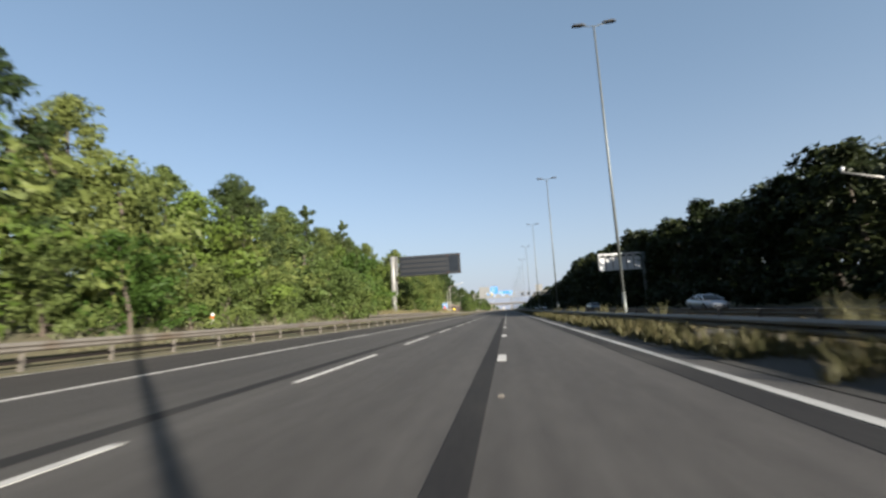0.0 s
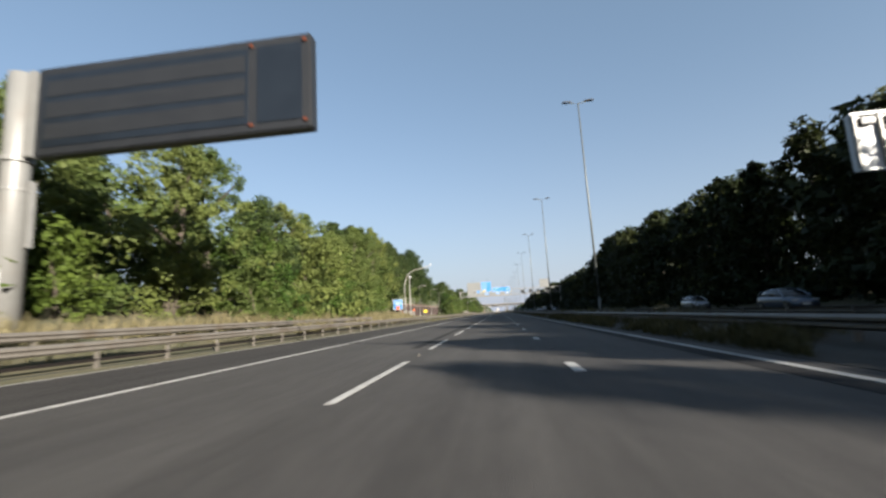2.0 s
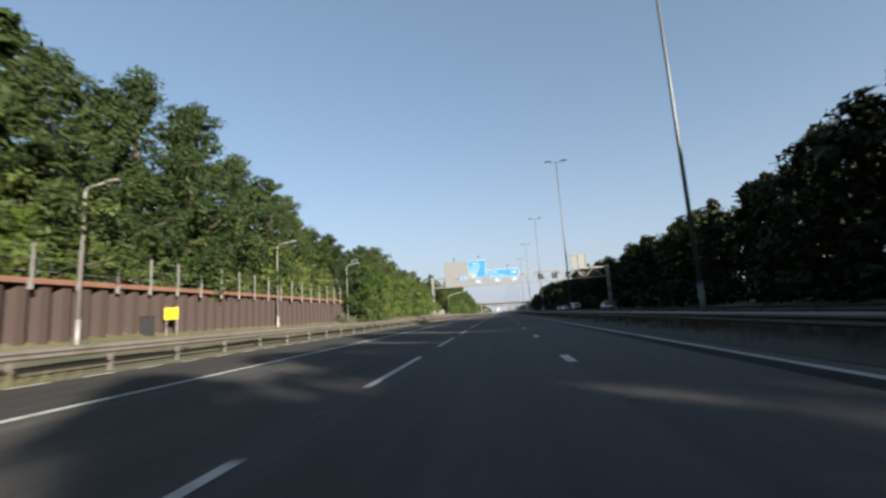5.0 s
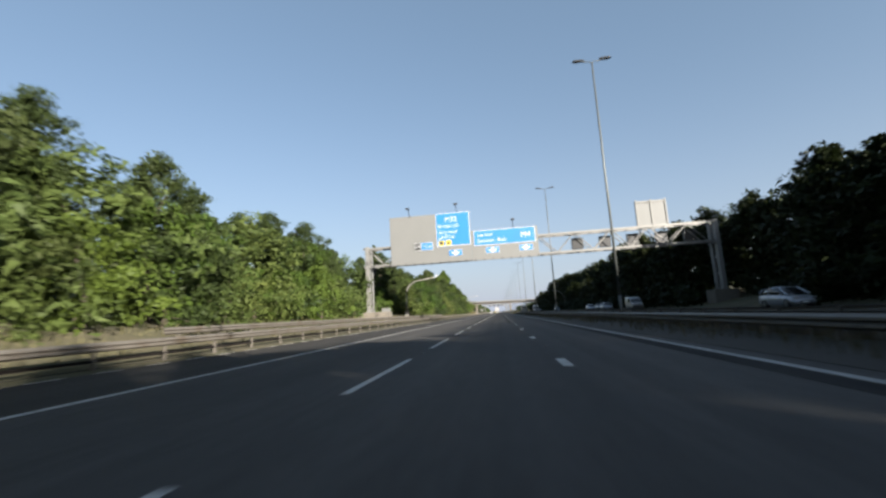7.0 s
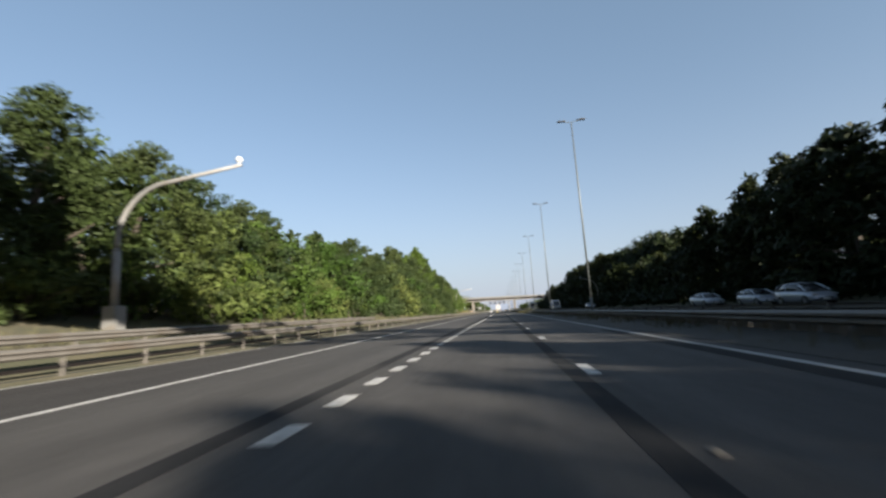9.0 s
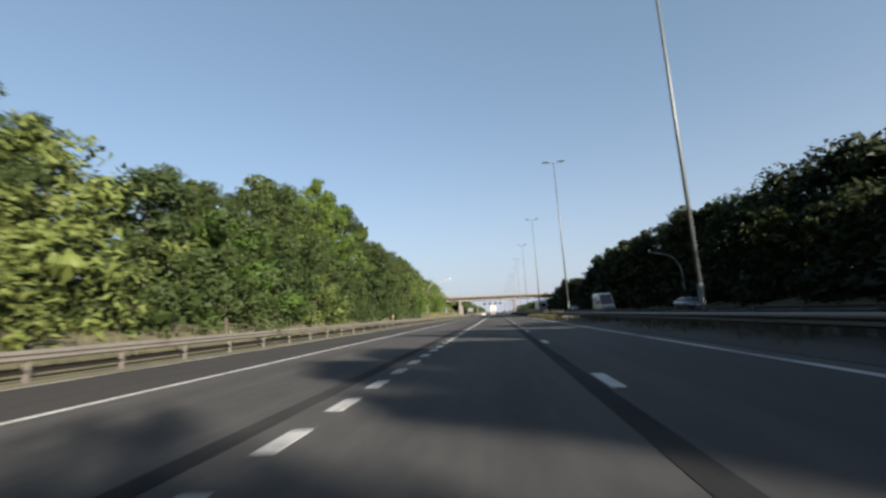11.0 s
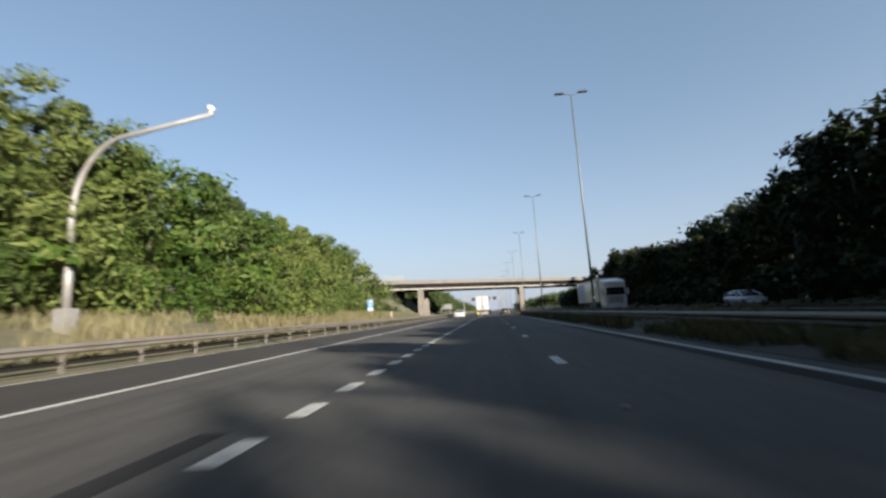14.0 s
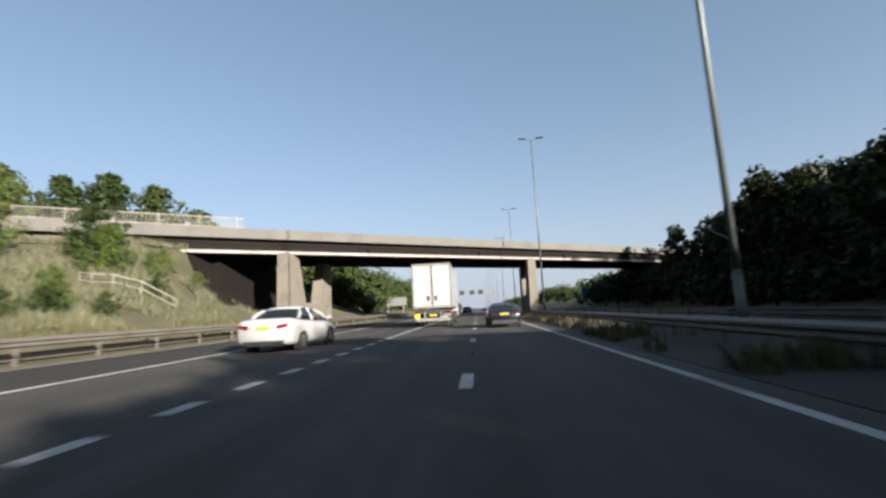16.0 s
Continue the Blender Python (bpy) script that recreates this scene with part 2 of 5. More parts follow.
# ---- mesh helpers ----


def finish(name, bm, material, smooth=False):
    me = bpy.data.meshes.new(name)
    bm.to_mesh(me)
    bm.free()
    me.materials.append(material)
    if smooth:
        me.polygons.foreach_set("use_smooth", [True] * len(me.polygons))
    return me


def part(name, bm, material, parent, label="", smooth=False):
    ob = new(name, finish(name, bm, material, smooth))
    ob.parent = parent
    if label:
        ob["label"] = label
    return ob


def thing(name, label, category, group="", kind="", at=(0, 0, 0)):
    ob = new(name)
    ob.location = at
    ob.empty_display_size = 0.3
    return tagged(ob, label, category, group, kind)


def box(bm, c, s, turn=None, bevel=0.0):
    m = Matrix.Translation(c) @ (turn or Matrix.Identity(4)) @ Matrix.Diagonal((*s, 1))
    made = bmesh.ops.create_cube(bm, size=1, matrix=m)["verts"]
    if bevel:
        edges = list({e for v in made for e in v.link_edges})
        bmesh.ops.bevel(bm, geom=edges, offset=bevel, segments=2, affect="EDGES")
    return bm


def rod(bm, a, b, ra, rb=None, n=10):
    a, b = Vector(a), Vector(b)
    q = (b - a).to_track_quat("Z", "Y").to_matrix().to_4x4()
    bmesh.ops.create_cone(bm, cap_ends=True, segments=n, radius1=ra, radius2=ra if rb is None else rb, depth=(b - a).length, matrix=Matrix.Translation((a + b) / 2) @ q)
    return bm


def tube(bm, pts, radii, n=10):
    """A round tube through points, tapering from radius to radius."""
    pts = [Vector(p) for p in pts]
    rings = []
    for i, p in enumerate(pts):
        d = (pts[min(i + 1, len(pts) - 1)] - pts[max(i - 1, 0)]).normalized()
        u = d.orthogonal().normalized() if abs(d.z) < 0.95 else Vector((1, 0, 0))
        u = (u - d * u.dot(d)).normalized()
        if rings:
            u = (last - d * last.dot(d)).normalized()
        last = u
        w = d.cross(u)
        rings.append([bm.verts.new(p + radii[i] * (math.cos(2 * math.pi * k / n) * u + math.sin(2 * math.pi * k / n) * w)) for k in range(n)])
    for r, s in zip(rings, rings[1:]):
        for k in range(n):
            bm.faces.new((r[k], r[(k + 1) % n], s[(k + 1) % n], s[k]))
    bm.faces.new(rings[-1])
    bm.faces.new(rings[0][::-1])
    return bm


def sweep(bm, profile, path, closed=True):
    """Sweeps a profile of (across, up) along points (x, y, z) that run mostly along y."""
    rings = [[bm.verts.new((x + a, y, z + u)) for a, u in profile] for x, y, z in path]
    n = len(profile)
    for r, s in zip(rings, rings[1:]):
        for k in range(n if closed else n - 1):
            bm.faces.new((r[k], r[(k + 1) % n], s[(k + 1) % n], s[k]))
    if closed:
        bm.faces.new(rings[0][::-1])
        bm.faces.new(rings[-1])
    bmesh.ops.recalc_face_normals(bm, faces=bm.faces)
    return bm


def loft(bm, sections, caps=True):
    rings = [[bm.verts.new(p) for p in s] for s in sections]
    n = len(rings[0])
    for r, s in zip(rings, rings[1:]):
        for k in range(n):
            bm.faces.new((r[k], r[(k + 1) % n], s[(k + 1) % n], s[k]))
    if caps:
        bm.faces.new(rings[0][::-1])
        bm.faces.new(rings[-1])
    bmesh.ops.recalc_face_normals(bm, faces=bm.faces)
    return bm


def lettering(name, text, height, material, parent, x, y, z, label=""):
    """Raised letters facing -y, with the baseline's left end at x, z."""
    cu = bpy.data.curves.new(name, "FONT")
    cu.body, cu.size, cu.extrude = text, height * 1.4, 0.004
    tmp = bpy.data.objects.new(name, cu)
    scene.collection.objects.link(tmp)
    me = bpy.data.meshes.new_from_object(tmp.evaluated_get(bpy.context.evaluated_depsgraph_get()))
    bpy.data.objects.remove(tmp)
    me.transform(pose(x, y, z, 90, 0, 0))
    bm = bmesh.new()
    bm.from_mesh(me)
    bpy.data.meshes.remove(me)
    bmesh.ops.remove_doubles(bm, verts=bm.verts, dist=0.0005)
    left = set(bm.verts)
    while left:  # one part for each separate stroke of lettering
        seed = left.pop()
        heap, island = [seed], {seed}
        while heap:
            for e in heap.pop().link_edges:
                for v in e.verts:
                    if v in left:
                        left.discard(v)
                        island.add(v)
                        heap.append(v)
        one = bmesh.new()
        twin = {v: one.verts.new(v.co) for v in island}
        for f in bm.faces:
            if f.verts[0] in island:
                one.faces.new([twin[v] for v in f.verts])
        part(name, one, material, parent, label)
    bm.free()


def rng_between(r, a, b):
    return a + (b - a) * r.random()

# ---- ground and carriageways ----
Y0, Y1 = -150.0, 1500.0


def steps(v, table):
    """Linear interpolation in a table of (place, value)."""
    return float(np.interp(v, [a for a, _ in table], [b for _, b in table]))


SECTION = [(-1500, 14), (-120, 9), (-60, 8), (-34, 5.5), (-24, 3.2), (-20, 1.9), (-16, 1.2), (-12.6, 0.12), (-11.75, -0.06), (5.6, -0.06), (6.2, 0.02), (8.5, 0.14), (11, 0.02), (11.7, -0.06), (26.4, -0.06), (28, 0.3), (32, 1.2), (40, 3), (60, 5), (120, 6), (1500, 9)]
DECK_Y, DECK_SKEW = 549.0, 0.72  # near face of the bridge: y = DECK_Y + DECK_SKEW * x


def ground_z(x, y):
    z = steps(x, SECTION)
    if 147 < y < 215 and x < -19:
        z = max(z, 3.95) if x < -20.5 else 1.25
    if 146 < y < 217 and -20.5 < x < -13:
        z = min(z, 0.55)
    if 274 < y < 287 and -23.5 < x < -12.7:
        z = min(z, 0.75)
    off = abs(y - 7.5 - DECK_Y - DECK_SKEW * x) * 0.81
    if x < -15 or x > 27:
        reach = (-x - 16.3) * 0.8 + 1.2 if x < 0 else (x - 27) * 0.7 + 0.3
        if off < 7.5 and x < 0:
            reach = 7.3 if x < -21.2 else min(reach, (-x - 19.0) * 0.75)
        z = max(z, min(7.3, 7.3 - (off - 8.0) / 1.9, reach))
    if x < -12.7 or x > 28:
        z += 0.22 * noise.noise((x * 0.22, y * 0.22, 0)) + 0.1 * noise.noise((x * 0.9, y * 0.9, 3))
    return z


def build_ground():
    xs = [-1500, -300, -120, -60, -44, -36, -31, -27, -24, -22, -20.64, -20.5, -18.5, -17, -15.5, -14, -12.7, -11.75, -6, 0, 5.6, 6.2, 7.2, 8.5, 9.8, 11, 11.7, 16, 22, 26.4, 27.2, 28, 30, 32, 34, 37, 40, 48, 60, 120, 300, 1500]
    ys = [-150 + 5 * k for k in range(160)] + [660, 700, 760, 850, 1000, 1200, 1500, 2400, 4000]
    bm = bmesh.new()
    grid = [[bm.verts.new((x, y, ground_z(x, y))) for x in xs] for y in ys]
    for r, s in zip(grid, grid[1:]):
        for k in range(len(xs) - 1):
            bm.faces.new((r[k], r[k + 1], s[k + 1], s[k]))
    ob = new("ground", finish("ground", bm, SOIL, True))
    return tagged(ob, "dry grassy verge and cutting banks beside the motorway", "ground", kind="structure")


ground = build_ground()


def strip(parent, name, x0, x1, y0, y1, z, material, label="", thick=0.0):
    bm = bmesh.new()
    n = max(1, int((y1 - y0) / 60))
    lo = z - max(thick, 0.003)
    sweep(bm, [(x0, lo), (x1, lo), (x1, z), (x0, z)], [(0, y0 + (y1 - y0) * k / n, 0) for k in range(n + 1)])
    return part(name, bm, material, parent, label)


road = thing("road", "worn grey three-lane motorway carriageway with white markings", "road", kind="structure")
strip(road, "surface", -11.7, 5.55, Y0, Y1, 0.0, ASPHALT, thick=0.3)
strip(road, "hard_shoulder", -11.45, -6.85, Y0, Y1, 0.004, ASPHALT_DARK, "darker asphalt hard shoulder")
strip(road, "edge_line", -6.8, -6.6, Y0, Y1, 0.008, LINE)
strip(road, "edge_line", 4.92, 5.09, Y0, Y1, 0.008, LINE_WORN, "dirty worn edge line")
strip(road, "channel", -11.64, -11.5, Y0, 158, 0.012, LINE_WORN, "thin pale painted edge strip")
strip(road, "channel", -11.64, -11.5, 250, Y1, 0.012, LINE_WORN, "thin pale painted edge strip")
strip(road, "verge_edge", -13.5, -12.35, Y0, 545, 0.1, SOIL_IN_SHADE, "soil strip painted dark for the shade under the barrier", thick=0.2)
strip(road, "joint_band", -2.62, -2.3, Y0, 58.2, 0.004, TAR, "dark sealed joint band")
strip(road, "joint_band", -2.62, -2.3, 78, 128, 0.004, TAR, "dark sealed joint band")
strip(road, "joint_band", -2.62, -2.3, 268, 440, 0.004, TAR, "dark sealed joint band")
strip(road, "joint_band", 1.4, 1.7, Y0, 58.6, 0.004, TAR, "dark sealed joint band")
strip(road, "joint_band", 1.4, 1.68, 262, 437, 0.004, TAR, "dark sealed joint band")
strip(road, "joint_band", 4.45, 4.88, Y0, 300, 0.004, TAR, "dark sealed joint band")
strip(road, "joint_band", 4.5, 4.88, 384, 462, 0.004, TAR, "dark sealed joint band")

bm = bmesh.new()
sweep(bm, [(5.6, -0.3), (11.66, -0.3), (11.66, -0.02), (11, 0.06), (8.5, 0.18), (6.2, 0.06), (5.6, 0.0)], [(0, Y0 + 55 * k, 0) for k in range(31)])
part("median", bm, MEDIAN_SOIL_AND_SHADE, road, "soil of the central reserve, shade darkening its colour")

far_road = thing("road", "shaded opposite motorway carriageway of grey asphalt", "road", kind="structure")
strip(far_road, "surface", 11.7, 26.4, Y0, Y1, 0.0, ASPHALT, thick=0.3)
strip(far_road, "edge_line", 12.2, 12.4, Y0, Y1, 0.006, LINE)
strip(far_road, "edge_line", 23.3, 23.5, Y0, Y1, 0.006, LINE)


def marks(parent, x, w, first, step, length, count, z=0.008):
    bm = bmesh.new()
    box(bm, (0, 0, 0.0), (w, length, 0.005))
    me = finish("lane_mark", bm, LINE)
    for k in range(count):
        ob = new("lane_mark", me)
        ob.parent = parent
        ob.location = (x, first + k * step, z)


marks(road, 1.825, 0.2, 10.5 - 8.69 * 4, 8.69, 1.35, 110)
marks(road, -1.825, 0.14, 27.6 - 8.69 * 5, 8.69, 5.0, 34)
marks(road, -1.85, 0.24, 284.9, 1.7156, 0.76, 175)
marks(road, -11.55, 0.14, 159, 2.0, 1.0, 46, 0.012)
strip(road, "patch", 0.45, 1.39, 391.5, 397.8, 0.005, ASPHALT_DARK, "darker asphalt patch")
strip(road, "patch", 0.45, 1.39, 429.6, 436.5, 0.005, ASPHALT_DARK, "darker asphalt patch")


def studs(parent, x, first, step, count):
    bm = bmesh.new()
    box(bm, (0, 0, 0.006), (0.09, 0.11, 0.018), bevel=0.006)
    box(bm, (0, 0, 0.018), (0.06, 0.05, 0.012), bevel=0.004)
    me = finish("road_stud", bm, RAIL)
    for k in range(count):
        ob = new("road_stud", me)
        ob.parent = parent
        ob.location = (x, first + k * step, 0.006)


studs(road, 1.86, 5.9, 17.38, 34)
studs(road, -1.8, 23.05, 17.38, 15)
for lane_x in (16.0, 19.65):
    marks(far_road, lane_x, 0.15, -40, 8.69, 1.9, 90, 0.006)

# ---- plants ----
ICO = bmesh.new()
bmesh.ops.create_cone(ICO, cap_ends=False, segments=4, radius1=1, radius2=0, depth=1, matrix=Matrix.Translation((0, 0, 0.5)))
bmesh.ops.create_cone(ICO, cap_ends=False, segments=4, radius1=0, radius2=1, depth=1, matrix=Matrix.Translation((0, 0, -0.5)))
bmesh.ops.remove_doubles(ICO, verts=ICO.verts, dist=0.001)
ICO_V = np.array([v.co[:] for v in ICO.verts])
ICO_F = [[v.index for v in f.verts] for f in ICO.faces]
ICO.free()


def foliage(name, clumps, leaves, size, seed, material, core=0.38, front=0.0, droop=1.45):
    """Leaves as small pointed blades filling sprays (centre, radius, way it grows), over dark inner hearts. front: how much fuller the +x side is."""
    r = np.random.default_rng(seed)
    verts, faces = [], []
    count = 0
    for c, rad, way, share in clumps:
        per = int(leaves * share)
        way = np.array(way) / np.linalg.norm(way)

        def spray(p):
            return p + np.outer(p @ way, way) * (droop - 1)

        jig = spray(core * rad * (1 + 0.16 * r.normal(size=(len(ICO_V), 1)).clip(-1, 1)) * ICO_V) * (1, 1, 0.85) + c
        verts.append(jig)
        faces += [[count + i for i in f] for f in ICO_F]
        count += len(jig)
        d = r.normal(size=(per, 3))
        d /= np.linalg.norm(d, axis=1, keepdims=True)
        d[:, 2] = np.where((d[:, 2] < -0.2) & (r.random(per) < 0.6), -d[:, 2], d[:, 2])
        d[:, 0] = np.where((d[:, 0] < 0) & (r.random(per) < front), -d[:, 0], d[:, 0])
        pos = c + spray(d * rad * (0.45 + 0.85 * r.beta(2.2, 2.0, (per, 1)))) * (1, 1, 0.88)
        nrm = 0.75 * d + 0.62 * r.normal(size=(per, 3)) + (0.25, -0.2, 0.3)
        nrm /= np.linalg.norm(nrm, axis=1, keepdims=True)
        u = np.cross(nrm, r.normal(size=(per, 3)))
        u /= np.linalg.norm(u, axis=1, keepdims=True)
        v = np.cross(nrm, u)
        s = size * r.uniform(0.5, 1.35, (per, 1))
        blade = np.stack([pos - u * s * 0.7 - v * s * 0.45, pos - u * s * 0.7 + v * s * 0.45, pos + u * s * 1.2], 1).reshape(-1, 3)
        verts.append(blade)
        faces += [[count + 3 * k, count + 3 * k + 1, count + 3 * k + 2] for k in range(per)]
        count += 3 * per
    me = bpy.data.meshes.new(name)
    me.from_pydata(np.concatenate(verts).tolist(), [], faces)
    me.materials.append(material)
    return me


def make_tree(seed, material, label, category="tree", height=10.0, wide=3.2, low=0.1, clump_count=82, per=142, size=0.108, puff=0.165, front=0.65, lean=0.0, spire=0.0, ragged=0.0, group="roadside trees"):
    """A tree at the origin: tapered trunk with limbs, and a crown of leafy sprays with an uneven outline."""
    r = random.Random(seed)
    tree = thing("tree" if category == "tree" else "shrub", label, category, group)
    bm = bmesh.new()
    pts = [(lean * t * height + 0.25 * math.sin(3 * t + seed), 0.2 * math.sin(4 * t + 2 * seed), t * height * 0.86) for t in (0, 0.2, 0.45, 0.7, 1.0)]
    pts[0] = (pts[0][0], pts[0][1], -0.6)
    base = 0.02 * height
    tube(bm, pts, [base * 1.3, base, base * 0.75, base * 0.5, base * 0.15], 7)
    clumps = []
    bulge = [1 + 0.28 * math.sin(2.0 * k + seed) for k in range(7)]
    for k in range(clump_count):
        u = low + (0.985 - low) * ((k + r.random()) / clump_count) ** 0.9
        a = k * 2.4 + rng_between(r, -0.5, 0.5)
        full = math.sin(math.pi * min(1.0, 0.24 + 0.78 * u)) ** 0.7 * (1 - spire * u) * bulge[int(u * 4 + 2 * math.sin(a) + 2) % 7]
        d = wide * full * rng_between(r, 0.1, 1.0) ** 0.6
        rad = rng_between(r, 0.65, 1.4) * puff * wide * (1.15 - 0.5 * u)
        if ragged and r.random() < ragged:
            d, rad = d * 1.3, rad * 0.7
        c = np.array((d * math.cos(a) + lean * u * height, d * math.sin(a), u * height - rad * 0.3 + rng_between(r, -0.03, 0.03) * height))
        clumps.append((c, rad, (math.cos(a) + 0.01, math.sin(a), rng_between(r, 0.3, 1.6)), 1.0))
        if k % 12 == 0 and u < 0.8:
            z = max(0.5, u * height * 0.8 - 0.6)
            root = (lean * z, 0, z)
            tube(bm, [root, ((root[0] + c[0]) / 2, c[1] * 0.55, (z + c[2]) / 2 + 0.1), tuple(c)], [base * 0.5, base * 0.32, base * 0.1], 5)
    if not ragged:  # shaded inner sprays that close the crown
        for k in range(6):
            u = low + 0.1 + 0.13 * k
            full = math.sin(math.pi * min(1.0, 0.24 + 0.78 * u)) ** 0.7 * (1 - spire * u)
            clumps.append((np.array((lean * u * height - 0.3, 0.3 * math.sin(k), u * height)), 0.5 * wide * full, (0, 0, 1.0), 0.6))
    part("trunk", bm, BARK, tree)
    crown = new("crown", foliage("crown", clumps, per, size, seed, material, front=front))
    crown.parent = tree
    return tree


class Nursery:
    """Gives out a kind of plant: the first as built, then copies."""

    def __init__(self, kinds):
        self.kinds, self.used = kinds, set()

    def put(self, k, x, y, scale, turn, squash=1.0):
        k %= len(self.kinds)
        stand = Matrix.Translation((x, y, ground_z(x, y) - 0.1)) @ pose(0, 0, 0, 0, 0, turn)
        size = (scale * squash, scale * squash, scale)
        if k in self.used:
            own = self.kinds[k].scale
            return copy_thing(self.kinds[k], stand @ Matrix.Diagonal((size[0] / own[0], size[1] / own[1], size[2] / own[2], 1)))
        self.used.add(k)
        self.kinds[k].matrix_basis = stand @ Matrix.Diagonal((*size, 1))
        return self.kinds[k]


BROAD, OAK, BRIGHT, SLIM = "dense mid-green broadleaf tree on the motorway bank", "dark green spreading oak-like tree on the bank", "tall bright green broadleaf tree on the bank", "slim ragged dark green tree rising over the hedge"
SHADED = "broadleaf tree on the far bank, shade in its leaf colour"
trees = Nursery([
    make_tree(11, LEAF_B, BROAD), make_tree(12, LEAF_A, BROAD, wide=2.9), make_tree(13, LEAF_B, OAK, wide=3.7, clump_count=90),
    make_tree(14, LEAF_A, BROAD, wide=3.4), make_tree(15, LEAF_B, OAK, wide=3.3, lean=0.04), make_tree(16, LEAF_C, BRIGHT, wide=2.9),
    make_tree(17, LEAF_B, SLIM, wide=2.3, low=0.2, spire=0.25, ragged=0.45, clump_count=60),
])
back_trees = Nursery([make_tree(s, LEAF_B, OAK, wide=w, clump_count=40, per=70, size=0.26, puff=0.24) for s, w in ((41, 3.2), (42, 3.6), (43, 2.9))])
far_trees = Nursery([make_tree(s, LEAF_SHADE, SHADED, wide=w, low=0.04, clump_count=44, per=54, size=0.3, puff=0.23, front=0.0, spire=p, group="far bank trees") for s, w, p in ((51, 3.3, 0), (52, 3.7, 0.1), (53, 3.1, 0), (54, 2.5, 0.5))])
shrubs = Nursery([make_tree(s, m, "bushy green shrub at the foot of the bank", "shrub", 4.0, 1.9, 0.04, 24, 118, 0.098, 0.25, 0.6, group="hedge shrubs") for s, m in ((31, LEAF_A), (32, LEAF_C), (33, LEAF_A), (34, LEAF_B))])


LEFT_TOPS = [(-60, 16), (8, 16.4), (19, 16.2), (24, 13.2), (32, 13.2), (46, 14.4), (58, 14), (70, 13.8), (84, 14.8), (94, 14.8), (108, 13.4), (118, 13.2), (125, 14.4), (132, 17.4), (140, 18), (147, 17), (154, 18.6), (165, 18.6), (172, 17), (177, 18.4), (194, 18.8), (205, 17.6), (212, 14.6), (224, 12.6), (236, 13.6), (245, 11.4), (262, 12), (272, 11.6), (288, 13.2), (298, 14), (308, 12.8), (320, 12.8), (350, 12.6), (366, 11.4), (374, 13), (380, 15.6), (385, 15.2), (391, 18), (398, 19.4), (406, 18), (413, 16.4), (418, 15), (431, 14.2), (440, 15), (455, 14.6), (470, 14), (484, 12.8), (500, 13), (520, 12)]
RIGHT_TOPS = [(-80, 5.2), (18, 5.6), (28, 8), (37, 11.6), (42, 13.8), (64, 14.2), (76, 14.4), (89, 15.4), (98, 16.2), (106, 17.6), (114, 17.2), (125, 17.2), (150, 17.2), (170, 17.4), (182, 19.6), (190, 18.4), (196, 15.5), (218, 14), (243, 13.7), (259, 13.6), (270, 14.4), (286, 14.2), (307, 13.2), (318, 15.6), (325, 14), (334, 15), (342, 14), (351, 12.4), (358, 10), (384, 9.6), (394, 11.4), (402, 12), (409, 14.6), (426, 15.6), (442, 15.6), (456, 15.6), (464, 15.8), (476, 15.8), (486, 13.6), (493, 10), (514, 9.8), (526, 11.2), (547, 13.2), (556, 11)]


